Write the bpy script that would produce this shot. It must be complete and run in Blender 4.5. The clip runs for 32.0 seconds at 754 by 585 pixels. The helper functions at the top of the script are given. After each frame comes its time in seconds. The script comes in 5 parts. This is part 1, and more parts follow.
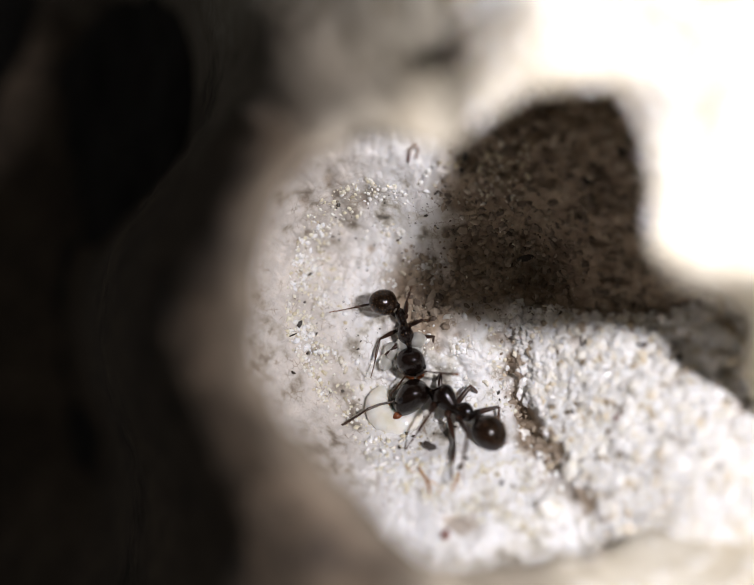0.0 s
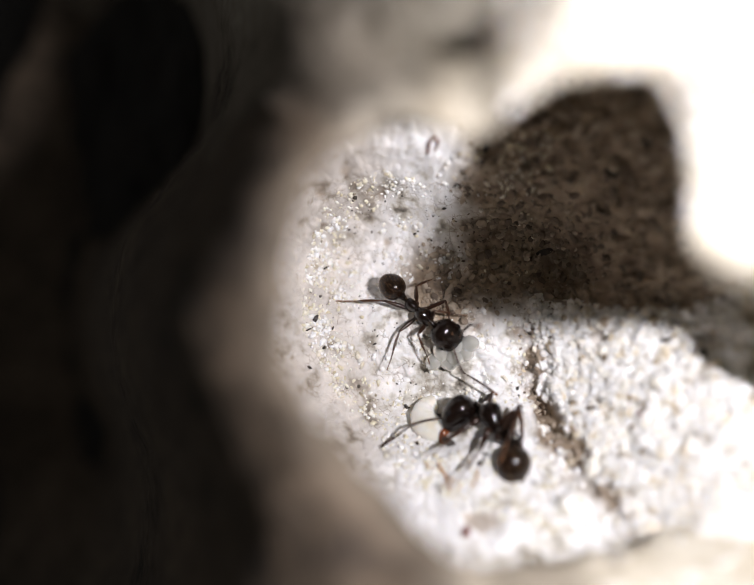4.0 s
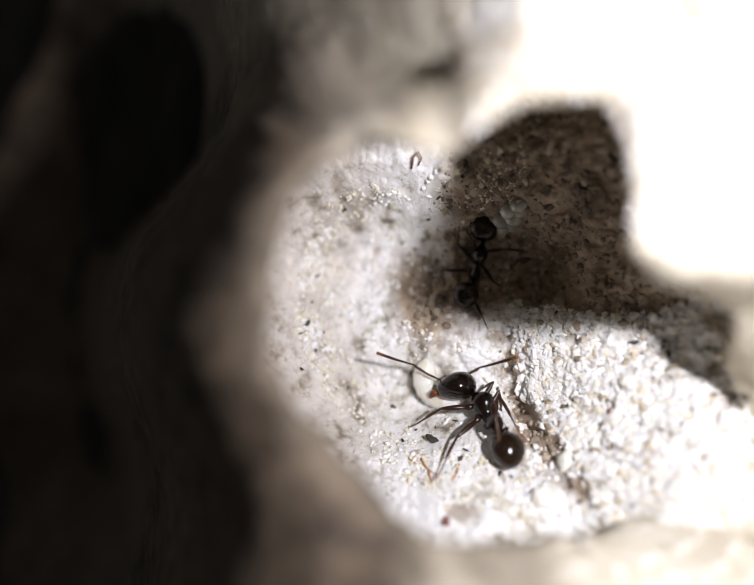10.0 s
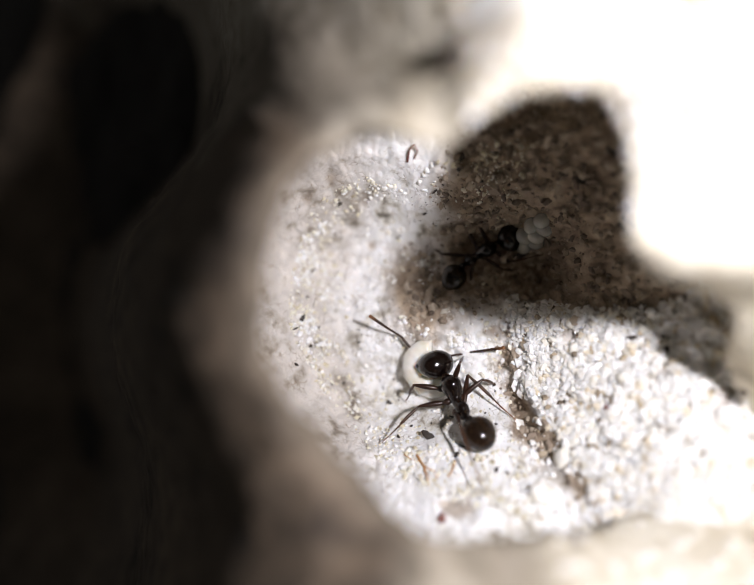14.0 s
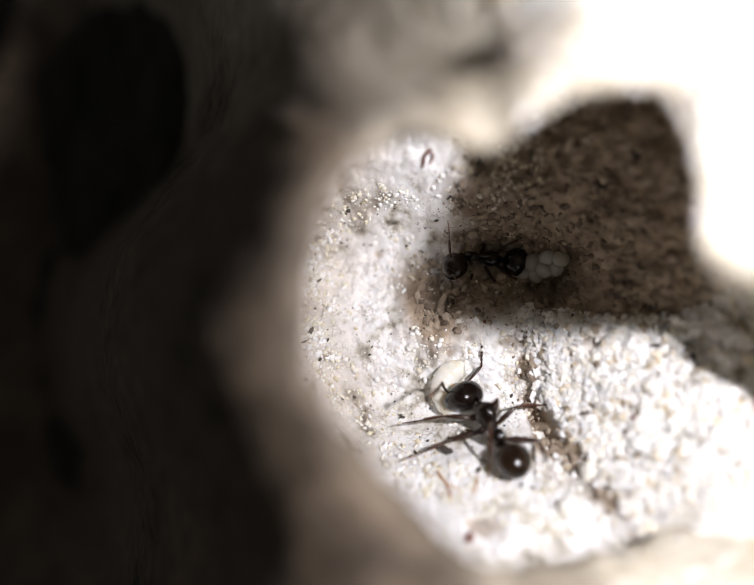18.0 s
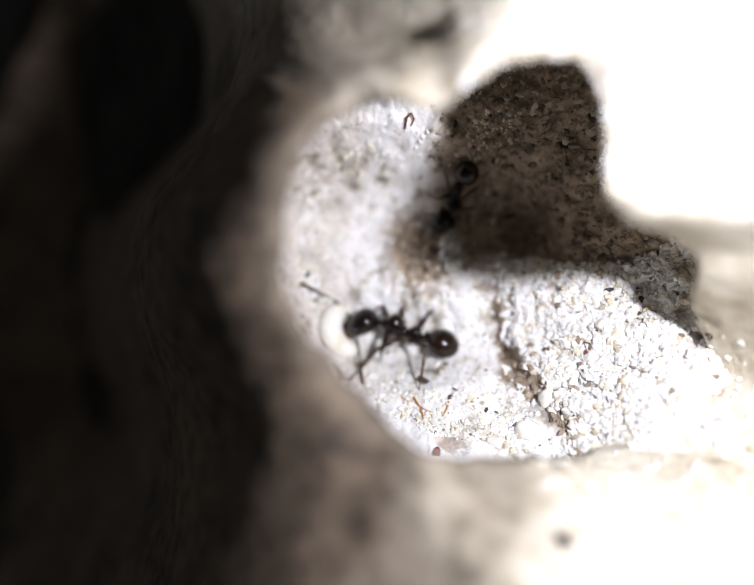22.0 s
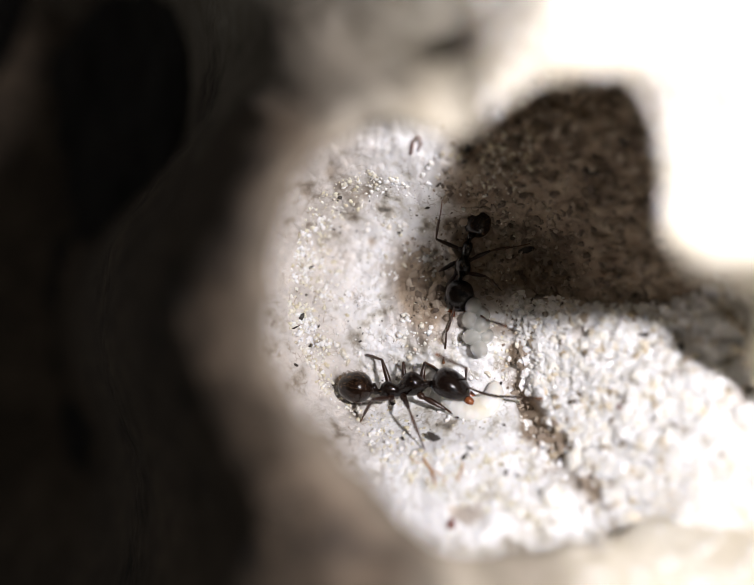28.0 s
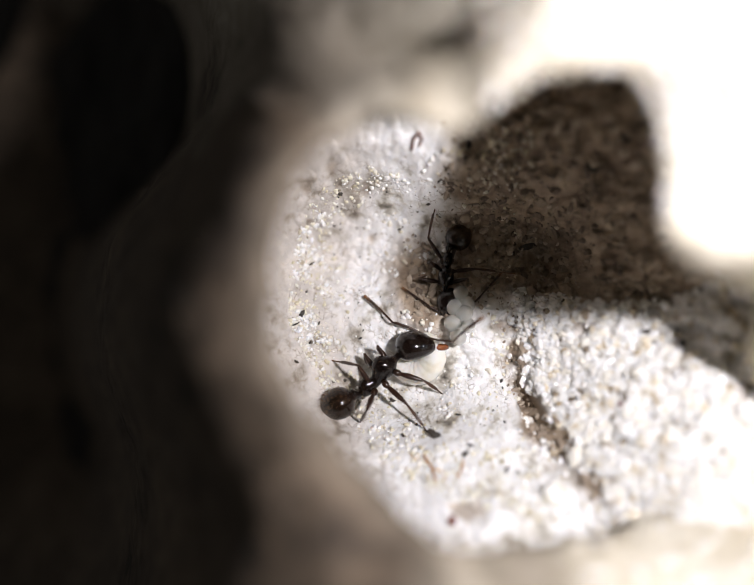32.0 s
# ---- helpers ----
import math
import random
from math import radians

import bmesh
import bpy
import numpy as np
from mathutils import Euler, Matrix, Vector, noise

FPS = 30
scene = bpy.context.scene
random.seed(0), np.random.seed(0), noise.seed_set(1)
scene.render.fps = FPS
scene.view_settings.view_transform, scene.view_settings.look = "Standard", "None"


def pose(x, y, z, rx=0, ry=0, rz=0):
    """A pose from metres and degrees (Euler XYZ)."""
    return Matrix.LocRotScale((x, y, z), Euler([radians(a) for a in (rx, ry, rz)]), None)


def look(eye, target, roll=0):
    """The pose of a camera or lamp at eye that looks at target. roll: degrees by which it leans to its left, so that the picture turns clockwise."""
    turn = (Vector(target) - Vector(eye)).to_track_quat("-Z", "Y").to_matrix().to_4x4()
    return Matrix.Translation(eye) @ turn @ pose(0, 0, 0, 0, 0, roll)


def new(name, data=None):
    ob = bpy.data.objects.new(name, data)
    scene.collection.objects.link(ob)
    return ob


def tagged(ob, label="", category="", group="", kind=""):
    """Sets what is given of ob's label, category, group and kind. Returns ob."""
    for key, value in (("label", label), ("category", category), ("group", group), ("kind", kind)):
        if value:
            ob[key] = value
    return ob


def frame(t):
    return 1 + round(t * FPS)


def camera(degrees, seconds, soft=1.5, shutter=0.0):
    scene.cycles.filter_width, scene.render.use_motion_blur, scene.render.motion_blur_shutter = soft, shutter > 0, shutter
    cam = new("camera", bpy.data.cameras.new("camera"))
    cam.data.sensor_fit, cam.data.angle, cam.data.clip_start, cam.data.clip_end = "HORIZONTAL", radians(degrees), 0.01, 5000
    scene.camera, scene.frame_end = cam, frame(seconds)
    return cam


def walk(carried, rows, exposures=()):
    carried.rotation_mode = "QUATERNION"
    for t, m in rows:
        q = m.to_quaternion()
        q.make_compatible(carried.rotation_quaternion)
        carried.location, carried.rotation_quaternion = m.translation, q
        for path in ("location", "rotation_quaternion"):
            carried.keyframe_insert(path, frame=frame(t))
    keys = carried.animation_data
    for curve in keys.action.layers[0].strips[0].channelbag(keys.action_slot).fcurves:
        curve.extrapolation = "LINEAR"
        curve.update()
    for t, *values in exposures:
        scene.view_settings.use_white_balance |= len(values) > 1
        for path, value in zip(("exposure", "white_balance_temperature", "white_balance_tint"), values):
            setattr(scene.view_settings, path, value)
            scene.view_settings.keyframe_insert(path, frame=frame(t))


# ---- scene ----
MM = 0.001
cam = camera(49.0, 32.0, soft=1.1)
# seconds; millimetres right, up the slope and above the floor; degrees of yaw, pitch and roll
PATH = [
    (0.0, -0.000, 0.000, 23.000, -0.000, -0.000, -0.000),
    (0.5, -0.104, -0.040, 22.901, -0.141, -0.351, -0.114),
    (1.0, -0.138, -0.178, 22.766, -0.123, -0.456, -0.224),
    (1.5, -0.102, -0.164, 22.862, -0.010, -0.293, -0.199),
    (2.0, -0.123, -0.112, 22.606, 0.086, -0.325, -0.182),
    (2.5, -0.194, 0.036, 22.419, 0.072, -0.236, -0.051),
    (4.5, -0.498, -0.098, 23.022, 0.031, -0.244, -0.123),
    (5.0, -0.146, -0.141, 23.507, -0.001, 0.024, -0.111),
    (5.5, -0.063, -0.301, 23.804, 0.059, 0.083, -0.172),
    (6.0, -0.023, -0.274, 23.781, 0.082, 0.056, -0.129),
    (6.5, 0.039, -0.257, 23.778, 0.265, 0.117, -0.195),
    (7.0, 0.064, -0.174, 23.653, 0.184, 0.238, -0.149),
    (7.5, 0.076, -0.163, 23.565, 0.151, 0.222, -0.154),
    (8.0, 0.078, -0.150, 23.580, 0.045, 0.340, -0.141),
    (8.5, 0.145, -0.115, 23.880, 0.032, 0.580, -0.055),
    (9.0, 0.126, -0.165, 24.040, 0.196, 0.442, -0.081),
    (9.5, 0.099, -0.167, 24.089, 0.225, 0.543, -0.116),
    (10.0, -0.015, -0.227, 24.144, 0.284, 0.553, -0.128),
    (10.5, -0.040, -0.312, 24.073, 0.430, 0.466, -0.142),
    (11.0, -0.041, -0.073, 24.391, 0.517, 0.850, -0.011),
    (11.5, -0.053, -0.317, 24.020, 0.485, 0.350, -0.142),
    (12.0, -0.049, -0.290, 24.052, 0.295, 0.400, -0.129),
    (12.5, -0.010, -0.255, 24.026, 0.184, 0.431, -0.138),
    (13.0, 0.009, -0.184, 24.087, 0.042, 0.524, -0.076),
    (13.5, 0.026, -0.293, 23.902, 0.112, 0.284, -0.111),
    (14.0, 0.022, -0.281, 23.903, 0.064, 0.324, -0.164),
    (14.5, 0.302, -0.246, 23.847, -0.021, 0.403, -0.180),
    (16.5, 0.456, -0.898, 24.258, -0.268, 1.606, -0.126),
    (17.0, -0.667, -0.515, 23.434, -1.295, 0.955, 0.404),
    (17.5, -1.482, -0.016, 23.016, -2.477, 0.430, 0.574),
    (18.0, -1.563, -0.182, 22.961, -2.971, 0.812, 0.660),
    (18.5, -1.167, -0.262, 23.577, -2.431, 0.116, 0.449),
    (19.0, -0.759, -0.494, 24.175, -1.915, -0.360, 0.081),
    (19.5, -0.149, -0.718, 25.356, -1.281, -0.496, 0.046),
    (20.0, -0.076, -0.760, 24.830, -0.975, -1.055, -0.066),
    (20.5, -0.127, -0.702, 25.141, -1.169, -0.838, 0.072),
    (21.0, -0.087, -0.705, 25.121, -1.152, -0.733, 0.043),
    (21.5, -0.163, -0.774, 24.979, -1.163, -1.125, 0.016),
    (22.0, -0.312, -0.988, 25.941, -0.709, -1.073, -0.091),
    (22.5, -0.290, -1.046, 25.793, -0.710, -1.276, -0.181),
    (23.0, -0.254, -1.010, 25.764, -0.772, -1.225, -0.312),
    (23.5, 0.122, -0.860, 25.559, -1.010, -1.036, -0.180),
    (24.0, 0.345, -0.751, 25.403, -0.987, -0.952, -0.072),
    (24.5, 0.343, -0.736, 25.381, -1.055, -0.980, -0.066),
    (25.0, 0.379, -0.727, 25.361, -1.086, -0.894, -0.034),
    (25.5, 0.204, -0.541, 24.717, -0.922, -0.691, 0.005),
    (27.5, -0.509, -0.137, 23.058, -0.982, -0.308, 0.270),
    (28.0, -0.482, -0.167, 23.058, -1.016, -0.137, 0.279),
    (28.5, -0.502, -0.179, 23.059, -1.006, -0.191, 0.293),
    (29.0, -0.522, -0.193, 22.970, -0.939, -0.444, 0.233),
    (29.5, -0.496, -0.189, 23.007, -0.965, -0.263, 0.227),
    (30.0, -0.497, -0.188, 23.032, -1.056, -0.189, 0.249),
    (30.5, -0.513, -0.328, 23.028, -1.208, 0.206, 0.239),
    (31.0, -0.478, -0.317, 23.053, -1.037, 0.188, 0.300),
    (31.5, -0.524, -0.268, 23.010, -1.083, -0.058, 0.210),
    (32.0, -0.513, -0.247, 22.992, -1.061, -0.173, 0.206),
]

walk(cam, [(t, pose(x * MM, y * MM, z * MM, -90) @ pose(0, 0, 0, 90 + pitch, roll, yaw)) for t, x, y, z, yaw, pitch, roll in PATH],
     exposures=[(0, -0.57, 6500, 10), (2.5, -0.5, 6500, 10), (5, -0.2, 6450, 10), (9, -0.28, 6400, 10), (13, -0.33, 6400, 10), (17, -0.25, 6500, 10), (18.2, -0.2, 6500, 10), (19.5, -0.3, 6350, 10), (22, -0.16, 6150, 10), (23, -0.36, 6150, 10), (24, -0.44, 6200, 10), (25, -0.6, 6250, 10), (28, -0.33, 6500, 10), (32, -0.33, 6500, 10)])
# a macro lens, focused on the bottom of the hollow
cam.data.dof.use_dof = True
cam.data.dof.focus_distance = 23.65 * MM
cam.data.dof.aperture_fstop = 27.0

# ---- light: the small white lamp beside the lens, and a dim grey surrounding ----
LAMP = Vector((8.05, 2.0, 23.0)) * MM
lamp = new("phone_lamp", bpy.data.lights.new("phone_lamp", "SPOT"))
lamp.data.energy, lamp.data.shadow_soft_size = 0.0355, 0.68 * MM
lamp.data.color = (1.0, 0.955, 0.985)
lamp.data.spot_size, lamp.data.spot_blend = radians(120), 1.0
lamp.matrix_world = look(LAMP, (2.5 * MM, 0, 0))
world = bpy.data.worlds.new("dim_surrounding")
scene.world = world
world.use_nodes = True
world.node_tree.nodes["Background"].inputs[0].default_value = (1.0, 0.96, 0.91, 1)
world.node_tree.nodes["Background"].inputs[1].default_value = 0.075

# ---- materials ----


def material(name, base, rough=0.6, ramp=None, grain=0.5, second=3.0, bump=0.0, bump_size=0.1, spec=0.5, island=None, sss=0.0, coat=0.0, clear=0.0, deep=0.25):
    """A node material. ramp: colours between which two scales of noise choose; grain, second and bump_size: millimetres."""
    m = bpy.data.materials.new(name)
    m.use_nodes = True
    nt = m.node_tree
    b = nt.nodes["Principled BSDF"]
    b.inputs["Base Color"].default_value = (*base, 1)
    b.inputs["Roughness"].default_value = rough
    b.inputs["Specular IOR Level"].default_value = spec
    b.inputs["Coat Weight"].default_value = coat
    b.inputs["Coat Roughness"].default_value = 0.12
    tc = nt.nodes.new("ShaderNodeTexCoord")
    if ramp:
        cr = nt.nodes.new("ShaderNodeValToRGB")
        cr.color_ramp.elements[0].position, cr.color_ramp.elements[0].color = ramp[0][0], (*ramp[0][1], 1)
        cr.color_ramp.elements[1].position, cr.color_ramp.elements[1].color = ramp[-1][0], (*ramp[-1][1], 1)
        for pos, col in ramp[1:-1]:
            e = cr.color_ramp.elements.new(pos)
            e.color = (*col, 1)
        if island:
            geo = nt.nodes.new("ShaderNodeNewGeometry")
            nt.links.new(geo.outputs["Random Per Island"], cr.inputs[0])
            cr.color_ramp.interpolation = "LINEAR"
        else:
            n1 = nt.nodes.new("ShaderNodeTexNoise")
            n2 = nt.nodes.new("ShaderNodeTexNoise")
            n1.inputs["Scale"].default_value, n2.inputs["Scale"].default_value = 1 / (grain * MM), 1 / (second * MM)
            n1.inputs["Detail"].default_value, n2.inputs["Detail"].default_value = 6, 3
            mix = nt.nodes.new("ShaderNodeMath")
            mix.operation = "MULTIPLY_ADD"
            mix.inputs[1].default_value = 0.55
            half = nt.nodes.new("ShaderNodeMath")
            half.operation = "MULTIPLY"
            half.inputs[1].default_value = 0.45
            nt.links.new(tc.outputs["Object"], n1.inputs[0])
            nt.links.new(tc.outputs["Object"], n2.inputs[0])
            nt.links.new(n2.outputs[0], half.inputs[0])
            nt.links.new(n1.outputs[0], mix.inputs[0])
            nt.links.new(half.outputs[0], mix.inputs[2])
            nt.links.new(mix.outputs[0], cr.inputs[0])
        nt.links.new(cr.outputs[0], b.inputs["Base Color"])
    if bump:
        nb = nt.nodes.new("ShaderNodeTexNoise")
        nb.inputs["Scale"].default_value, nb.inputs["Detail"].default_value = 1 / (bump_size * MM), 5
        bp = nt.nodes.new("ShaderNodeBump")
        bp.inputs["Strength"].default_value, bp.inputs["Distance"].default_value = bump, bump_size * MM
        nt.links.new(tc.outputs["Object"], nb.inputs[0])
        nt.links.new(nb.outputs[0], bp.inputs["Height"])
        nt.links.new(bp.outputs[0], b.inputs["Normal"])
    if clear:
        b.inputs["Transmission Weight"].default_value = clear
        b.inputs["IOR"].default_value = 1.36
    if sss:
        b.inputs["Subsurface Weight"].default_value = sss
        b.inputs["Subsurface Radius"].default_value = (1.0, 0.9, 0.78)
        b.inputs["Subsurface Scale"].default_value = deep * MM
    return m


CHALK = material("chalky_stone", (0.7, 0.69, 0.66), 0.8, [(0.31, (0.07, 0.06, 0.05)), (0.37, (0.34, 0.315, 0.27)), (0.42, (0.64, 0.62, 0.57)), (0.47, (0.80, 0.80, 0.80)), (0.65, (0.90, 0.90, 0.91))], 0.5, 2.2, 0.35, 0.12, sss=0.3, deep=0.08)
CRUST = material("weathered_stone_crust", (0.5, 0.45, 0.36), 0.85, [(0.33, (0.25, 0.215, 0.165)), (0.43, (0.57, 0.51, 0.395)), (0.6, (0.76, 0.72, 0.62))], 0.6, 3.5, 0.6, 0.2)


def crystals(m, size, depth, dirt):
    """Adds sugary crystals to a stone: small cells with shallow joints, in places with dirt in them."""
    nt = m.node_tree
    b = nt.nodes["Principled BSDF"]
    first = b.inputs["Base Color"].links[0].from_socket
    bump = b.inputs["Normal"].links[0].from_node
    tc = nt.nodes.new("ShaderNodeTexCoord")
    warp = nt.nodes.new("ShaderNodeTexNoise")
    warp.inputs["Scale"].default_value, warp.inputs["Detail"].default_value = 0.5 / (size * MM), 3
    shift = nt.nodes.new("ShaderNodeVectorMath")
    shift.operation = "MULTIPLY_ADD"
    shift.inputs[1].default_value = (1.5 * size * MM,) * 3
    cells = nt.nodes.new("ShaderNodeTexVoronoi")
    cells.feature = "DISTANCE_TO_EDGE"
    cells.inputs["Scale"].default_value = 1 / (size * MM)
    nt.links.new(tc.outputs["Object"], warp.inputs[0])
    nt.links.new(warp.outputs["Color"], shift.inputs[0])
    nt.links.new(tc.outputs["Object"], shift.inputs[2])
    nt.links.new(shift.outputs[0], cells.inputs["Vector"])
    second = nt.nodes.new("ShaderNodeBump")
    second.inputs["Strength"].default_value, second.inputs["Distance"].default_value = depth, size * 0.5 * MM
    nt.links.new(cells.outputs["Distance"], second.inputs["Height"])
    nt.links.new(bump.outputs[0], second.inputs["Normal"])
    nt.links.new(second.outputs[0], b.inputs["Normal"])
    joint = nt.nodes.new("ShaderNodeMapRange")
    joint.inputs[1].default_value, joint.inputs[2].default_value, joint.inputs[3].default_value, joint.inputs[4].default_value = 0.0, 0.08, 0.7, 0.0
    where = nt.nodes.new("ShaderNodeTexNoise")
    where.inputs["Scale"].default_value, where.inputs["Detail"].default_value = 1 / (0.45 * MM), 6
    spots = nt.nodes.new("ShaderNodeMapRange")
    spots.inputs[1].default_value, spots.inputs[2].default_value = 0.50, 0.62
    both = nt.nodes.new("ShaderNodeMath")
    both.operation = "MULTIPLY"
    mix = nt.nodes.new("ShaderNodeMix")
    mix.data_type = "RGBA"
    mix.inputs[7].default_value = (*dirt, 1)
    nt.links.new(cells.outputs["Distance"], joint.inputs[0])
    nt.links.new(tc.outputs["Object"], where.inputs[0])
    nt.links.new(where.outputs[0], spots.inputs[0])
    nt.links.new(joint.outputs[0], both.inputs[0])
    nt.links.new(spots.outputs[0], both.inputs[1])
    nt.links.new(both.outputs[0], mix.inputs[0])
    nt.links.new(first, mix.inputs[6])
    nt.links.new(mix.outputs[2], b.inputs["Base Color"])


def browned(m, ramp):
    """Adds brown for dirt and painted shade to m, where its mesh says so."""
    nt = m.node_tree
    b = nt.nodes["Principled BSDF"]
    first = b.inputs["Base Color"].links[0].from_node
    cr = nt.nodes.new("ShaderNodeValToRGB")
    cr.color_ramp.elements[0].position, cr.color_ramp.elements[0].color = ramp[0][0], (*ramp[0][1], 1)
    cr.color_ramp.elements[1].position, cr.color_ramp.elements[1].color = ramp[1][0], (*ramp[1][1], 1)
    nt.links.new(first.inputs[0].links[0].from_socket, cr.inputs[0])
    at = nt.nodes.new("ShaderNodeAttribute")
    at.attribute_name = "brown_and_shade"
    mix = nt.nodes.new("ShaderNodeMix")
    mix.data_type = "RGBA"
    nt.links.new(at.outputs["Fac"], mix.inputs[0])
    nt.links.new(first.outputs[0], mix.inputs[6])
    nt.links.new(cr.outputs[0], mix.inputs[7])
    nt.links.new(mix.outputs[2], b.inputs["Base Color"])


# brown of the bottom: dirt, and the shade of the back in its tone
browned(CHALK, [(0.38, (0.18, 0.13, 0.095)), (0.62, (0.50, 0.405, 0.30))])
crystals(CHALK, 0.2, 0.25, (0.22, 0.165, 0.105))
# brown of the crust's one side, heavier away from the lip
browned(CRUST, [(0.36, (0.026, 0.018, 0.012)), (0.64, (0.15, 0.11, 0.074))])
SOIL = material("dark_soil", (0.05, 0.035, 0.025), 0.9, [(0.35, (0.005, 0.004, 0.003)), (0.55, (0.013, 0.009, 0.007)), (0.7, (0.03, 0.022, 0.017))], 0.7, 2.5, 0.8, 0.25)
SAND = material("quartz_sand", (0.7, 0.66, 0.58), 0.22, [(0.0, (0.08, 0.06, 0.045)), (0.02, (0.36, 0.30, 0.22)), (0.05, (0.66, 0.56, 0.40)), (0.12, (0.76, 0.72, 0.63)), (0.35, (0.80, 0.79, 0.77)), (0.8, (0.86, 0.86, 0.86)), (1.0, (0.64, 0.62, 0.58))], island=True, bump=0.3, bump_size=0.05, sss=0.4, deep=0.05)
FINE = material("fine_pale_sand", (0.7, 0.68, 0.62), 0.3, [(0.0, (0.03, 0.025, 0.02)), (0.03, (0.06, 0.05, 0.04)), (0.045, (0.46, 0.41, 0.30)), (0.14, (0.62, 0.56, 0.41)), (0.45, (0.72, 0.68, 0.54)), (0.75, (0.76, 0.73, 0.62)), (1.0, (0.84, 0.83, 0.79))], island=True, sss=0.4, deep=0.05)
SUGAR = material("sugary_white_crystal", (0.8, 0.8, 0.78), 0.28, [(0.0, (0.45, 0.40, 0.31)), (0.08, (0.70, 0.65, 0.54)), (0.3, (0.80, 0.79, 0.76)), (1.0, (0.88, 0.88, 0.89))], island=True, sss=0.4, deep=0.05)
QUARTZ = material("milky_quartz", (0.82, 0.81, 0.78), 0.25, [(0.35, (0.72, 0.69, 0.60)), (0.6, (0.85, 0.845, 0.83))], 0.4, 0.8, 0.3, 0.12, sss=0.2)
# grains browned to go with the shade painted on the bottom
DULL = material("dull_brown_grains", (0.3, 0.25, 0.2), 0.7, [(0.0, (0.12, 0.09, 0.07)), (0.2, (0.24, 0.19, 0.145)), (0.7, (0.36, 0.295, 0.225)), (1.0, (0.48, 0.41, 0.33))], island=True)
CUTICLE = material("black_brown_cuticle", (0.006, 0.004, 0.003), 0.12, [(0.35, (0.003, 0.002, 0.0018)), (0.65, (0.010, 0.0055, 0.004))], 0.12, 0.6, 0.14, 0.03, spec=0.42)
GASTER = material("glossy_gaster", (0.012, 0.006, 0.004), 0.13, [(0.35, (0.005, 0.003, 0.002)), (0.65, (0.020, 0.010, 0.006))], 0.2, 0.7, 0.12, 0.03, spec=0.42)
LEG = material("brown_leg", (0.03, 0.013, 0.007), 0.28, [(0.35, (0.010, 0.005, 0.003)), (0.65, (0.036, 0.015, 0.008))], 0.1, 0.5, 0.15, 0.03, spec=0.4)
SHIN = material("reddish_shin", (0.07, 0.03, 0.013), 0.38, [(0.35, (0.018, 0.008, 0.004)), (0.65, (0.075, 0.031, 0.013))], 0.1, 0.4)


def towards(m, along, ramp):
    """Lets the colour of a limb run from one tone to another between two distances from its joint, in millimetres, times its own mottling."""
    nt = m.node_tree
    b = nt.nodes["Principled BSDF"]
    first = b.inputs["Base Color"].links[0].from_socket
    tc = nt.nodes.new("ShaderNodeTexCoord")
    sep = nt.nodes.new("ShaderNodeSeparateXYZ")
    span = nt.nodes.new("ShaderNodeMapRange")
    span.inputs[1].default_value, span.inputs[2].default_value = along[0] * MM, along[1] * MM
    mix = nt.nodes.new("ShaderNodeMix")
    mix.data_type = "RGBA"
    mix.inputs[7].default_value = (*ramp, 1)
    nt.links.new(tc.outputs["Object"], sep.inputs[0])
    nt.links.new(sep.outputs[0], span.inputs[0])
    nt.links.new(span.outputs[0], mix.inputs[0])
    nt.links.new(first, mix.inputs[6])
    nt.links.new(mix.outputs[2], b.inputs["Base Color"])


towards(SHIN, (0.9, 1.9), (0.24, 0.10, 0.035))
LASH = material("banded_antenna", (0.05, 0.02, 0.01), 0.35, [(0.35, (0.012, 0.006, 0.003)), (0.65, (0.05, 0.02, 0.009))], 0.1, 0.4)
HAIR = material("golden_bristle", (0.16, 0.09, 0.04), 0.25, [(0.35, (0.08, 0.045, 0.02)), (0.65, (0.22, 0.13, 0.06))], 0.1, 0.4)
towards(LASH, (1.3, 1.62), (0.30, 0.13, 0.045))
JAW = material("orange_jaw", (0.20, 0.06, 0.02), 0.25, [(0.35, (0.07, 0.016, 0.006)), (0.65, (0.26, 0.08, 0.024))], 0.1, 0.3)
EYE = material("black_eye", (0.01, 0.01, 0.011), 0.15)
LARVA = material("milky_larva", (0.84, 0.82, 0.75), 0.16, [(0.35, (0.76, 0.72, 0.60)), (0.5, (0.85, 0.83, 0.76)), (0.65, (0.89, 0.88, 0.84))], 0.35, 0.9, 0.1, 0.06, sss=0.8, clear=0.08)
EGG = material("translucent_egg", (0.72, 0.73, 0.70), 0.14, [(0.3, (0.50, 0.50, 0.46)), (0.7, (0.66, 0.66, 0.63))], 0.3, 0.8, sss=0.7, clear=0.5)
BLACK = material("charred_flake", (0.02, 0.016, 0.013), 0.5, [(0.35, (0.01, 0.008, 0.006)), (0.65, (0.05, 0.035, 0.025))], 0.08, 0.3, 0.4, 0.04)
FIBRE = material("ochre_fibre", (0.50, 0.24, 0.06), 0.45, [(0.35, (0.36, 0.15, 0.035)), (0.65, (0.62, 0.34, 0.10))], 0.1, 0.4)
RUST = material("rust_red_speck", (0.16, 0.04, 0.025), 0.5, [(0.35, (0.09, 0.02, 0.014)), (0.65, (0.22, 0.06, 0.035))], 0.1, 0.3)

# ---- shapes ----
LATTICE = np.random.RandomState(7).rand(256, 256)


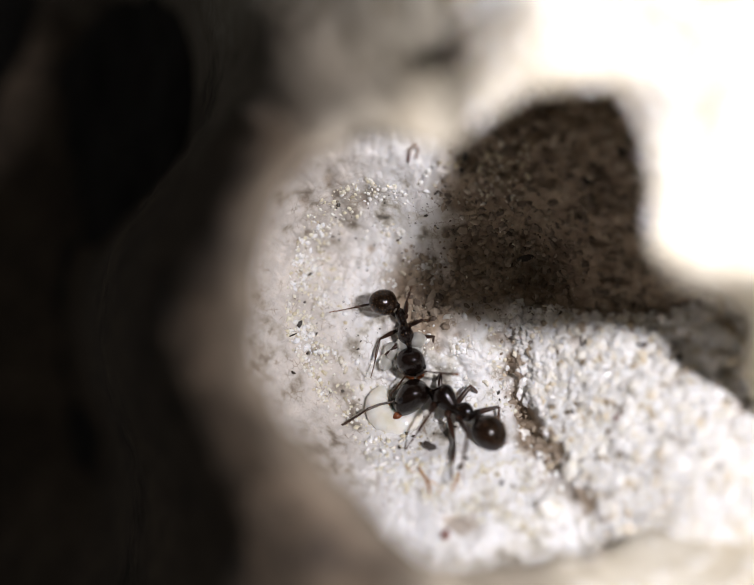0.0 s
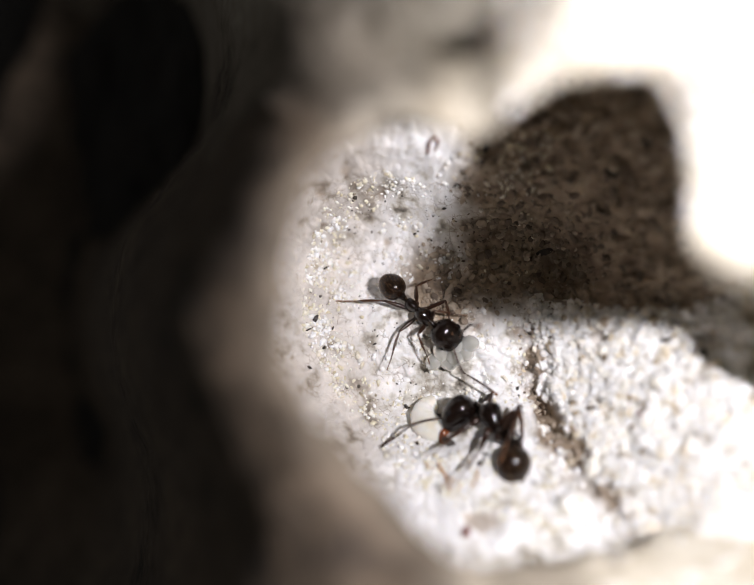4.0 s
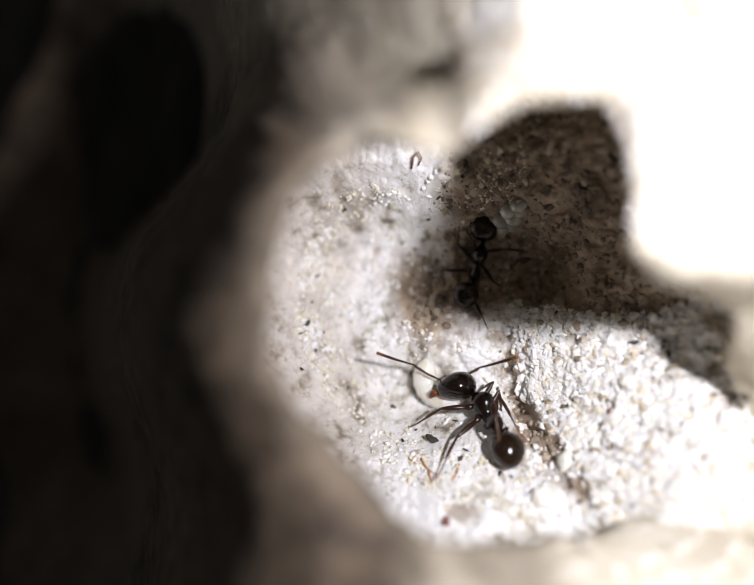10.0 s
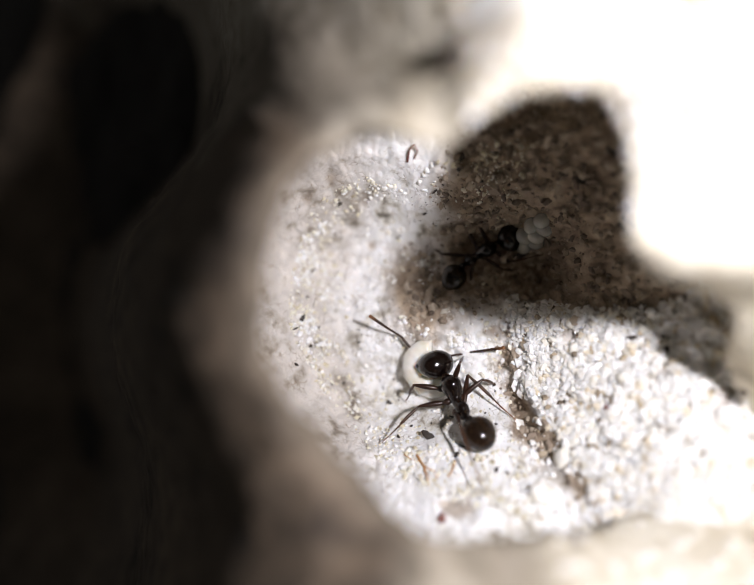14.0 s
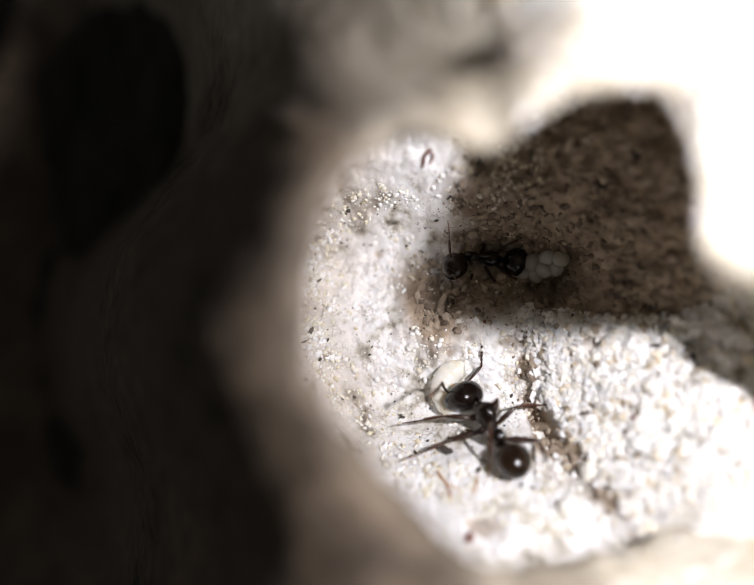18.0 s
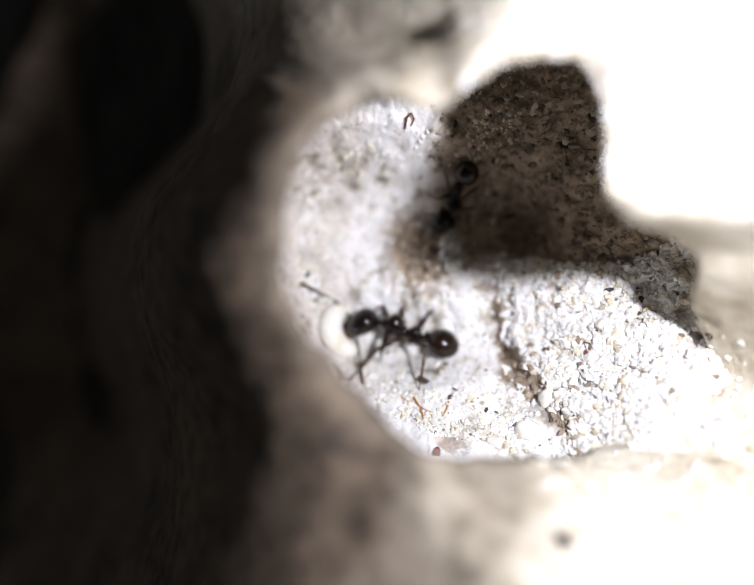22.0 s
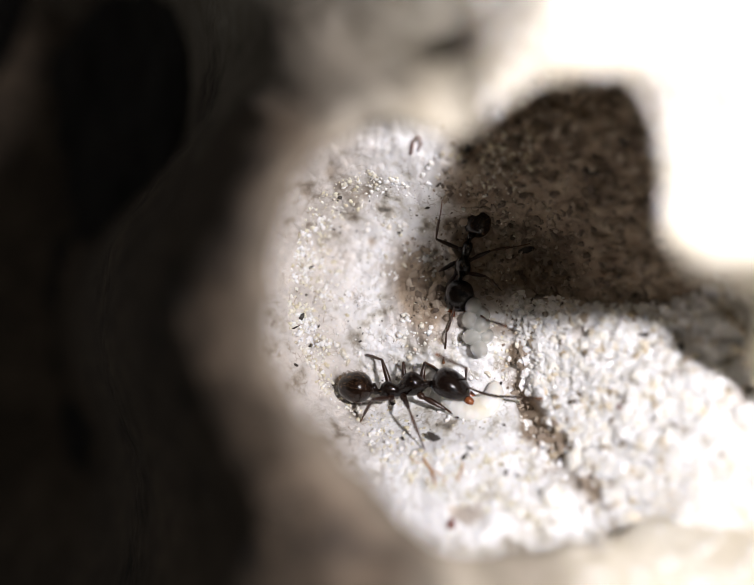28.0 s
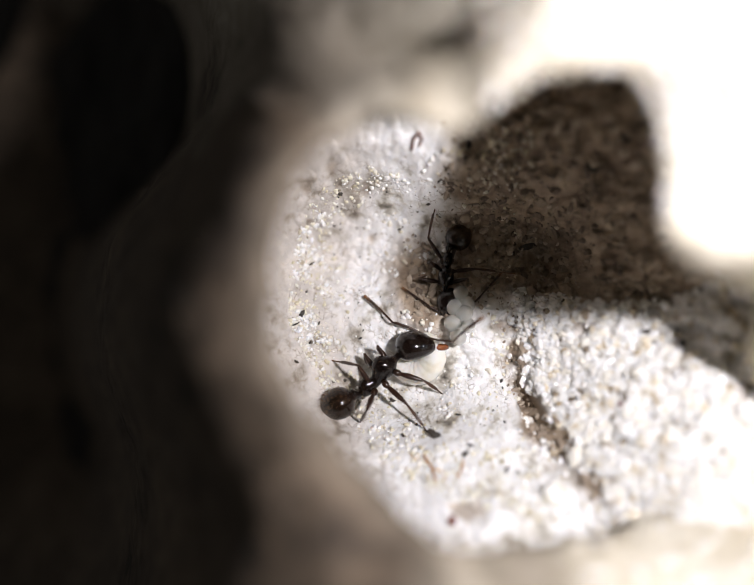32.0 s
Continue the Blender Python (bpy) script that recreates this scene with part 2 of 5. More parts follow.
def vnoise(x, y, size, shift=0.0):
    """Smooth noise from -1 to 1 over x, y in millimetres, with bumps of the given size."""
    x, y = np.asarray(x, float) / size + 17.3 + shift, np.asarray(y, float) / size + 41.7 + 1.7 * shift
    i, j = np.floor(x).astype(int), np.floor(y).astype(int)
    u, v = x - i, y - j
    u, v = u * u * (3 - 2 * u), v * v * (3 - 2 * v)
    g = lambda a, b: LATTICE[a % 256, b % 256]
    return 2 * ((g(i, j) * (1 - u) + g(i + 1, j) * u) * (1 - v) + (g(i, j + 1) * (1 - u) + g(i + 1, j + 1) * u) * v) - 1


def knobs(x, y, size, shift=0):
    """Rounded crumbs with narrow gaps between them: 0 in the gaps to 1 on the crowns, and a random number for each crumb."""
    x, y = np.asarray(x, float) / size + 57.1, np.asarray(y, float) / size + 83.9
    x, y = x + 0.35 * vnoise(x, y, 1.3, shift + 1), y + 0.35 * vnoise(x, y, 1.3, shift + 2)
    i, j = np.floor(x).astype(int), np.floor(y).astype(int)
    best, who = np.full(x.shape, 9.0), np.zeros(x.shape)
    for a in (-1, 0, 1):
        for b in (-1, 0, 1):
            p, q = (i + a + 31 * shift) % 256, (j + b + 17 * shift) % 256
            d = np.hypot(i + a + LATTICE[p, q] - x, j + b + LATTICE[q, p] - y) * (0.8 + 0.5 * LATTICE[(p + 91) % 256, q])
            who = np.where(d < best, LATTICE[(p + 7) % 256, (q + 13) % 256], who)
            best = np.minimum(best, d)
    return np.sqrt(np.clip(1 - best * best / 0.62, 0, 1)), who


# the bottom of the hollow: heights of soft swells on a coarse lattice
SWELL_X, SWELL_Y, SWELL = (-4, -1.6, 0.8, 3.2, 5.6, 8), (-6, -3.6, -1.2, 1.2, 3.6), 2.3
SWELLS = [
    (2.75, -0.29, 1.19, 0.84, 2.63),
    (3.37, -3.11, 2.23, -6.45, 2.28),
    (3.29, -6.98, 5.85, -3.24, 1.64),
    (7.97, -3.11, 2.75, -3.33, 4.23),
    (-2.13, -3.64, 3.36, -5.43, 0.28),
    (10.47, -0.75, 2.22, 1.48, 7.53),
]


def bottom(x, y):
    """The smooth height of the hollow's bottom, in millimetres."""
    x, y = np.asarray(x, float), np.asarray(y, float)
    z = np.zeros(np.broadcast(x, y).shape)
    for cx, column in zip(SWELL_X, SWELLS):
        for cy, a in zip(SWELL_Y, column):
            z = z + a * np.exp(-((x - cx) ** 2 + (y - cy) ** 2) / (2 * SWELL ** 2))
    # the rising sides are gentler
    return np.where(z > 1.0, 1.0 + 0.5 * (z - 1.0), z)


def coarse(x, y):
    """How far a place belongs to the bank of coarse sand (0 to 1)."""
    edge = 3.65 + 0.5 * vnoise(x, y, 0.9) + 0.3 * vnoise(x, y, 0.4, 71) + np.where(y < -2.6, 0.35 * (-2.6 - y), 0)
    return np.clip((x - edge) / 0.7, 0, 1) * np.clip((-0.35 + 0.25 * vnoise(x, y, 0.7, 3) + 0.9 * np.clip(x - 7.6, 0, 2) - y) / 0.3, 0, 1)


def crevice(x, y):
    """How far a place lies from the crack between the smooth bottom and the bank of sand, in millimetres."""
    x, y = np.asarray(x, float), np.asarray(y, float)
    best = np.full(np.broadcast(x, y).shape, 99.0)
    for (ax, ay), (bx, by) in zip(CRACK, CRACK[1:]):
        s = np.clip(((x - ax) * (bx - ax) + (y - ay) * (by - ay)) / ((bx - ax) ** 2 + (by - ay) ** 2), 0, 1)
        best = np.minimum(best, np.hypot(x - ax - s * (bx - ax), y - ay - s * (by - ay)))
    return best + 0.35 * vnoise(x, y, 0.55, 61)


CRACK = ((3.75, -1.5), (3.75, -1.7), (3.8, -2.3), (3.95, -3.0), (4.2, -3.8), (4.75, -4.5), (5.4, -4.95))


# small holes in the bottom: place, reach and depth
HOLES = ((1.74, -1.59, 0.15, 0.25), (2.25, -1.2, 0.12, 0.15), (3.4, -1.25, 0.2, 0.3), (3.75, -1.2, 0.24, 0.4), (3.68, -2.24, 0.2, 0.4), (3.85, -2.9, 0.2, 0.4), (4.05, -3.5, 0.22, 0.4), (4.2, -4.05, 0.28, 0.5), (4.5, -4.6, 0.25, 0.45),
         (5.8, -5.3, 0.25, 0.4), (-1.35, 3.1, 0.22, 0.25), (-2.1, 2.6, 0.22, 0.22), (-0.35, 2.65, 0.18, 0.22), (-0.2, 1.35, 0.14, 0.2), (5.0, 0.3, 0.75, 1.0), (5.65, 3.05, 0.3, 0.5), (2.3, 3.7, 0.3, 0.4), (7.6, -1.35, 0.3, 0.4), (8.5, -1.95, 0.25, 0.4), (7.1, -0.8, 0.8, 0.9))


def film(x, y):
    """How thick the smooth white film lies (0 to 1)."""
    spot = np.exp(-((x - 2.5) / 1.0) ** 2 - ((y + 3.5) / 1.5) ** 2) + 0.7 * np.exp(-((x - 0.3) / 0.9) ** 2 - ((y - 1.9) / 0.8) ** 2) + 0.6 * np.exp(-((x - 2.4) / 0.9) ** 2 - ((y + 1.4) / 0.5) ** 2)
    return np.clip(0.25 + spot + 0.8 * vnoise(x, y, 1.2, 23) + 0.5 * vnoise(x, y, 0.45, 27), 0, 1) * (1 - coarse(x, y))


def relief(x, y):
    """The real height with its roughness."""
    x, y = np.asarray(x, float), np.asarray(y, float)
    c = coarse(x, y)
    back = np.clip((x - 1.5) / 1.5, 0, 1) * np.clip((y + 0.4) / 0.6, 0, 1)
    z = bottom(x, y) + 0.10 * vnoise(x, y, 0.9) + 0.05 * vnoise(x, y, 0.37, 5) + 0.02 * vnoise(x, y, 0.15, 9)
    # crumbly crust: lumps that carry smaller crumbs, smoother where the white film lies thick
    rough = 0.25 + 0.75 * (1 - film(x, y)) + 0.5 * back
    k, who = knobs(x, y, 0.62, 3)
    k2, who2 = knobs(x, y, 0.27, 5)
    k3, who3 = knobs(x, y, 0.13, 8)
    z = z + rough * (0.15 * (k * (0.4 + 0.9 * who) - 0.55) + 0.11 * (k2 * (0.3 + who2) - 0.5)) + (0.3 + 0.7 * rough) * 0.05 * (k3 * (0.3 + who3) - 0.5)
    # clumps of sand on the bank
    k4, who4 = knobs(x, y, 0.85, 11)
    z = z + c * (0.15 + 0.34 * k4 * (0.4 + 0.8 * who4))
    for px, py, r, d in HOLES:
        z = z - d * np.exp(-((x - px) ** 2 + (y - py) ** 2) / r ** 2 * (1 + 0.5 * vnoise(x, y, 0.2, 51)))
    return z - np.clip(0.22 + 0.2 * np.clip((-3.0 - y) / 0.6, 0, 1) + 0.4 * vnoise(x, y, 0.6, 63), 0, 0.7) * np.exp(-(np.maximum(crevice(x, y), 0) / 0.26) ** 2)


def shade_and_dirt(x, y):
    """How far brown dirt and painted shade cover the hollow's bottom (0 to 1)."""
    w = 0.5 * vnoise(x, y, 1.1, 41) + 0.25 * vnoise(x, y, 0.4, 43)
    # the back: a brown tone that also carries the shade there
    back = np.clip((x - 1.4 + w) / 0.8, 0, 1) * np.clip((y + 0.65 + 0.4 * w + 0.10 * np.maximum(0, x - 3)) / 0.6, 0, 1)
    # a brown patch in place of the shadow's soft edge
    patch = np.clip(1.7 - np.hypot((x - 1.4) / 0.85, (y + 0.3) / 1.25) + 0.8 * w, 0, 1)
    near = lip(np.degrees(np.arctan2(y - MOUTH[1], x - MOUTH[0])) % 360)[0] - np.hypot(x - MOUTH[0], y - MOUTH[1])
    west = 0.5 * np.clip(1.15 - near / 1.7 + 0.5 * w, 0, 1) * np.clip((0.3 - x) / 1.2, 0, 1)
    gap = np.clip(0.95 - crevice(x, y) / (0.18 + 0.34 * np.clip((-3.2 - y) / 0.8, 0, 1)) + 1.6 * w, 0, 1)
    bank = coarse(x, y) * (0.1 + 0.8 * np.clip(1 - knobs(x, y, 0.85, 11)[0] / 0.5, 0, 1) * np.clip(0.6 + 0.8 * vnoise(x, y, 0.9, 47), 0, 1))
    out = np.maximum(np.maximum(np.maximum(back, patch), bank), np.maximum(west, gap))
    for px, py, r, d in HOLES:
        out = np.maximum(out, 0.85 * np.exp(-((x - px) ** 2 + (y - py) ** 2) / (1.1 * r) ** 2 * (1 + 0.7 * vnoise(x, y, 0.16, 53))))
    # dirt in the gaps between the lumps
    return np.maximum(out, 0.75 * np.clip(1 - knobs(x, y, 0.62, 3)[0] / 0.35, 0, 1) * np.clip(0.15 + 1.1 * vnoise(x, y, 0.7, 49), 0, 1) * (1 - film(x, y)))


def mesh_object(name, verts, faces, mat, smooth=True):
    me = bpy.data.meshes.new(name)
    me.from_pydata([tuple(v) for v in (np.asarray(verts) * MM).tolist()], [], faces)
    me.materials.append(mat)
    if smooth:
        me.polygons.foreach_set("use_smooth", [True] * len(me.polygons))
    me.update()
    return new(name, me)


def grid_faces(n, m, wrap=False):
    return [(i * m + j, i * m + (j + 1) % m, (i + 1) * m + (j + 1) % m, (i + 1) * m + j) for i in range(n - 1) for j in range(m if wrap else m - 1)]


def hollow_floor():
    xs, ys = np.arange(-5.6, 12.01, 0.042), np.arange(-8.6, 7.6, 0.042)
    gy, gx = np.meshgrid(ys, xs)
    v = np.stack([gx, gy, relief(gx, gy)], -1).reshape(-1, 3)
    ang = np.degrees(np.arctan2(v[:, 1] - MOUTH[1], v[:, 0] - MOUTH[0])) % 360
    inside = inner(v[:, 0], v[:, 1], np.where((ang > 105) & (ang < 262), 2.8, 3.8))
    faces = [f for f in grid_faces(len(xs), len(ys)) if inside[f[0]]]
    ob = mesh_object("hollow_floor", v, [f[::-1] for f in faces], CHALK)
    layer = ob.data.attributes.new("brown_and_shade", "FLOAT", "POINT")
    layer.data.foreach_set("value", shade_and_dirt(v[:, 0], v[:, 1]).astype(np.float32))
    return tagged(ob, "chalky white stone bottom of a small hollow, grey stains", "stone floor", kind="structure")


# the mouth of the hollow: degrees round its middle, millimetres of reach and height of the lip
MOUTH = (2.2, -0.3)
LIP = [
    (1, 5.1, 7),
    (3, 3.9, 8),
    (8, 2.75, 9),
    (21, 2.4, 10),
    (34, 2.45, 10.4),
    (40, 2.8, 10.3),
    (49, 3.2, 10),
    (56, 3.7, 9.6),
    (65, 4, 9.5),
    (76, 3.8, 9.5),
    (89, 3.45, 9.5),
    (101, 3.14, 9.1),
    (108.5, 2.93, 8.8),
    (120.6, 3.26, 9.1),
    (126.8, 3.77, 8.7),
    (134, 3.98, 8.4),
    (143.5, 4.25, 8.7),
    (152.9, 4.31, 9),
    (161.4, 4.25, 9.3),
    (173.4, 4.23, 9.5),
    (183.6, 4.26, 9.5),
    (192.9, 4.26, 9.5),
    (200.2, 4.09, 9.5),
    (208.7, 4.13, 9.1),
    (220, 4.1, 8.7),
    (230.5, 4.06, 8.7),
    (240.4, 4.32, 8.6),
    (249.3, 4.43, 9),
    (260.6, 4.55, 8.5),
    (277, 4.76, 7.6),
    (290, 5.35, 6),
    (305, 6.4, 4.2),
    (320, 7.25, 3.6),
    (335, 7.8, 2.8),
    (341, 7.2, 3.6),
    (346, 5.8, 5),
    (352, 5.35, 6.6),
]


def lip(a):
    """Reach and height of the lip at the angle a, in degrees."""
    ang = [p[0] - 360 for p in LIP[-3:]] + [p[0] for p in LIP] + [p[0] + 360 for p in LIP[:3]]
    rows = LIP[-3:] + LIP + LIP[:3]
    return np.interp(a, ang, [p[1] for p in rows]), np.interp(a, ang, [p[2] for p in rows])


def crust_height(a, r, d):
    """The height of the crust's top at the angles a, d millimetres outside the lip of reach r (smoothed round the mouth)."""
    z = sum(lip((a + o) % 360)[1] for o in range(-3, 4)) / 7
    west = np.clip((a - 104) / 44, 0, 1) * np.clip((250 - a) / 50, 0, 1)
    west = west * west * (3 - 2 * west)
    top = 10.4 - 3.2 * np.exp(-((a - 122) / 24) ** 2)
    east = z + (top - z) * (1 - np.exp(-d / (1.4 + 5 * np.exp(-((a - 335) / 13) ** 2))))
    fall = z + 0.25 * (1 - math.exp(-d / 0.3)) - (0.72 + 0.3 * np.exp(-((a - 150) / 18) ** 2)) * max(0, d - 0.05) ** 1.8 / (1 + 0.12 * d)
    x, y = MOUTH[0] + (r + d) * np.cos(np.radians(a)), MOUTH[1] + (r + d) * np.sin(np.radians(a))
    w = min(1, 0.4 + d) * (0.45 * vnoise(x, y, 1.6, 2) + 0.2 * vnoise(x, y, 0.7, 4)) + 0.06 * vnoise(x, y, 0.25, 6)
    w = w * (1 - 0.6 * west * min(1, d / 2))
    return (1 - west) * east + west * np.maximum(fall, -24) - 0.12 * math.exp(-d / 0.12) + w


def stone_crust():
    """The stone round the hollow: a thick lip with an undercut wall below and a rough top."""
    a = np.arange(0, 360, 0.6)
    r, z = [sum(q) / 7 for q in zip(*[lip((a + o) % 360) for o in range(-3, 4)])]
    r = r + 0.05 * vnoise(a * 0.11, 0 * a, 1.0, 81) + 0.04 * vnoise(a * 0.33, 0 * a, 1.0, 83)
    ca, sa = np.cos(np.radians(a)), np.sin(np.radians(a))
    rings = [(r + d, np.maximum(z + dz, -9)) for d, dz in ((5.6, -16), (4.2, -9), (3.0, -5), (2.1, -3), (1.3, -1.7), (0.65, -0.9), (0.2, -0.4))]
    for d in (0, 0.12, 0.3, 0.5, 0.75, 1.0, 1.3, 1.6, 2.0, 2.4, 2.9, 3.5, 4.2, 5, 6, 7.5, 9.5, 12, 16, 22):
        rings.append((r + d, crust_height(a, r, d)))
    v, brown_and_shade = [], []
    for i, (rr, zz) in enumerate(rings):
        # brown thickens outwards, in place of the light lost as the crust falls
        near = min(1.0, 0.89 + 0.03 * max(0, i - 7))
        x, y = MOUTH[0] + rr * ca, MOUTH[1] + rr * sa
        q = 0.08 * vnoise(zz * 0.7 + a * 0.05, rr * ca, 0.4, 8)
        v.append(np.stack([x + q * ca, y + q * sa, zz], -1))
        # the brow: a tan of its own, with shade mixed into it
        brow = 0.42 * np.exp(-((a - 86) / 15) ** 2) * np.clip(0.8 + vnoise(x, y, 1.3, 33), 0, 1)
        brown_and_shade.append(np.maximum(brow, np.clip((np.cos(np.radians(a - 196)) + 0.28 + 0.2 * vnoise(x, y, 1.6, 31)) / 0.9, 0, near)))
    faces = [f[::-1] for f in grid_faces(len(rings), len(a), True)]
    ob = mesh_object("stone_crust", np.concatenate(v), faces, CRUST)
    layer = ob.data.attributes.new("brown_and_shade", "FLOAT", "POINT")
    layer.data.foreach_set("value", np.concatenate(brown_and_shade).astype(np.float32))
    return tagged(ob, "pale weathered stone crust round a hollow, brown on one side", "rock", kind="structure")


def soil_bank():
    """Dark soil heaped on the far outside of the stone."""
    xs, ys = np.arange(-34, -3.4, 0.2), np.arange(-26, 26.01, 0.2)
    gy, gx = np.meshgrid(ys, xs)
    z = -8.5 - 1.3 * np.maximum(0, -6 - gx) + 0.9 * vnoise(gx, gy, 2.6, 11) + 0.5 * vnoise(gx, gy, 1.2, 12) + 0.2 * vnoise(gx, gy, 0.5, 13) + 0 * gx
    v = np.stack([gx, gy, z], -1).reshape(-1, 3)
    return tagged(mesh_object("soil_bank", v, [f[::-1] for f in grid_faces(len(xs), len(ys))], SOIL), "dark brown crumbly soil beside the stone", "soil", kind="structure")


def scatter(name, x, y, size, mat, label, category, flat=0.75, sink=0.25, lift=0.8, smooth=False, round_=1, height=None):
    """Angular grains at the places x, y: one object of loose stuff."""
    bm = bmesh.new()
    bmesh.ops.create_icosphere(bm, subdivisions=round_, radius=1)
    base, tri = np.array([v.co[:] for v in bm.verts]), np.array([[v.index for v in f.verts] for f in bm.faces])
    bm.free()
    rng = np.random.RandomState(len(name) * 31 + len(x))
    n = len(x)
    p = base[None] * (1 + (0.2 if round_ == 1 else 0.20) * rng.randn(n, len(base), 1)) * np.stack([size * (0.8 + 0.8 * rng.rand(n)), size * (0.7 + 0.5 * rng.rand(n)), size * flat * (0.7 + 0.5 * rng.rand(n))], -1)[:, None]
    q = rng.randn(n, 4)
    q /= np.linalg.norm(q, axis=1)[:, None]
    w, i, j, k = q.T
    rot = np.stack([1 - 2 * (j * j + k * k), 2 * (i * j - k * w), 2 * (i * k + j * w), 2 * (i * j + k * w), 1 - 2 * (i * i + k * k), 2 * (j * k - i * w), 2 * (i * k - j * w), 2 * (j * k + i * w), 1 - 2 * (i * i + j * j)], -1).reshape(n, 3, 3)
    p = np.einsum("nij,nvj->nvi", rot, p) + np.stack([x, y, (relief(x, y) if height is None else height) + size * (flat - sink) * (0.3 + lift * rng.rand(n))], -1)[:, None]
    faces = (tri[None] + (np.arange(n) * len(base))[:, None, None]).reshape(-1, 3).tolist()
    return tagged(mesh_object(name, p.reshape(-1, 3), faces, mat, smooth=smooth), label, category, kind="stuff")


def inner(x, y, margin):
    """Whether a place lies inside the mouth of the hollow, or not far outside it."""
    return np.hypot(x - MOUTH[0], y - MOUTH[1]) < lip(np.degrees(np.arctan2(y - MOUTH[1], x - MOUTH[0])) % 360)[0] + margin


def sand():
    rng = np.random.RandomState(3)
    # the bank of coarse grains
    x, y = rng.uniform(3, 12, 40000), rng.uniform(-9.5, 1.5, 40000)
    keep = (coarse(x, y) > rng.rand(len(x))) & inner(x, y, 2.4) & (crevice(x, y) > 0.42 * rng.rand(len(x))) & (knobs(x, y, 0.85, 11)[0] > 0.15 + 0.4 * rng.rand(len(x)))
    x, y = x[keep], y[keep]
    scatter("coarse_sand_bank", x, y, 0.045 + 0.11 * rng.rand(len(x)) ** 2.2, SAND, "bank of coarse quartz grains in clumps, glassy white and ochre", "sand", flat=0.8, sink=0.55, lift=0.7)
    # finer grains along the edge of the bottom
    x, y = rng.uniform(-5, 4, 14000), rng.uniform(-7, 6, 14000)
    r = np.hypot((x - 1.1) / 3.2, (y + 0.2) / 4.2)
    keep = inner(x, y, 0.6) & (np.clip((r - 0.75 + 0.2 * vnoise(x, y, 0.8, 21)) / 0.25, 0, 1) * 0.6 * np.where((y > 2.5) | (y < -4.4), 1.3, np.clip(1.1 - (x + 0.5) / 2.5, 0.25, 1)) + 0.012 > rng.rand(len(x))) & (coarse(x, y) < 0.1)
    x, y = x[keep], y[keep]
    scatter("fine_sand", x, y, 0.025 + 0.065 * rng.rand(len(x)) ** 2, FINE, "fine pale quartz grains along the edge, some yellowish", "sand", flat=0.7, sink=0.7, lift=0.6, smooth=True)
    # sugary crystals in patches over the white bottom
    x, y = rng.uniform(-4, 5, 22000), rng.uniform(-7, 5, 22000)
    keep = inner(x, y, 0.6) & (np.clip(1.3 * np.exp(-((x - 0.2) / 1.3) ** 2 - ((y - 4.1) / 0.9) ** 2) + 0.45 * np.clip((-4.0 - y) / 0.6, 0, 1) + 0.35 * np.clip((-1.2 - x) / 0.8, 0, 1) + 0.5 * vnoise(x, y, 0.5, 35) - 0.1, 0.015, 1) * np.where((y > -0.6) & (x > 1.8), 0.15, 1) > rng.rand(len(x))) & (coarse(x, y) < 0.4)
    x, y = x[keep], y[keep]
    scatter("sugary_crystals", x, y, 0.03 + 0.085 * rng.rand(len(x)) ** 2.2, SUGAR, "sugary white crystals crusted over the stone bottom", "crystals", flat=0.7, sink=0.75, lift=0.6, smooth=True)
    # tiny dark crumbs all over the bottom and the bank
    x, y = rng.uniform(-4, 9, 3200), rng.uniform(-7, 5, 3200)
    keep = inner(x, y, 0.3) & (0.5 + 0.9 * vnoise(x, y, 1.3, 91) > rng.rand(len(x)))
    x, y = x[keep], y[keep]
    scatter("dark_crumbs", x, y, 0.012 + 0.034 * rng.rand(len(x)) ** 3, BLACK, "tiny dark crumbs scattered over the pale stone", "crumbs", flat=0.5, sink=0.1, lift=0.9)
    # grains that cling to the bright crust outside
    x, y, z = [], [], []
    for d in np.arange(0.1, 7, 0.3):
        a = np.concatenate([rng.uniform(285, 342, int(60 + 20 * d)), rng.uniform(30, 100, int(60 + 20 * d))])
        r = sum(lip((a + o) % 360)[0] for o in range(-3, 4)) / 7
        keep = rng.rand(len(a)) < 0.75 + 0.6 * vnoise(a / 12, 0 * a + d, 1.0, 37)
        a, r = a[keep], r[keep]
        x.append(MOUTH[0] + (r + d) * np.cos(np.radians(a)))
        y.append(MOUTH[1] + (r + d) * np.sin(np.radians(a)))
        z.append(crust_height(a, r, d))
    x, y, z = np.concatenate(x), np.concatenate(y), np.concatenate(z)
    scatter("crust_grains", x, y, 0.05 + 0.09 * rng.rand(len(x)) ** 2, SAND, "coarse pale grains clinging to the bright crust", "sand", sink=0.4, height=z)
    # sparse grains in the shaded back of the hollow
    x, y = rng.uniform(0.8, 8, 7000), rng.uniform(-5.4, 6, 7000)
    keep = (shade_and_dirt(x, y) * 0.85 > rng.rand(len(x))) & (((y > -1) & (rng.rand(len(x)) < 0.75)) | (crevice(x, y) < 0.45))
    x, y = x[keep], y[keep]
    scatter("shaded_sand", x, y, 0.04 + 0.12 * rng.rand(len(x)) ** 3, DULL, "loose dull brown grains in the shaded back and the crack", "sand")


# ---- ants ----


def loft(sections, n=20):
    """A closed organic skin over sections (x, y, z, half width, half height) along x."""
    v, m = [], len(sections)
    for x, y, z, w, h in sections:
        v += [(x, y + w * math.cos(2 * math.pi * j / n), z + h * math.sin(2 * math.pi * j / n)) for j in range(n)]
    faces = [f[::-1] for f in grid_faces(m, n, True)]
    for ring, flip in ((0, 1), (m - 1, -1)):
        c = len(v)
        v.append(tuple(sections[ring][:3]))
        faces += [(c, ring * n + (j + 1) % n, ring * n + j)[::-flip] for j in range(n)]
    return v, faces


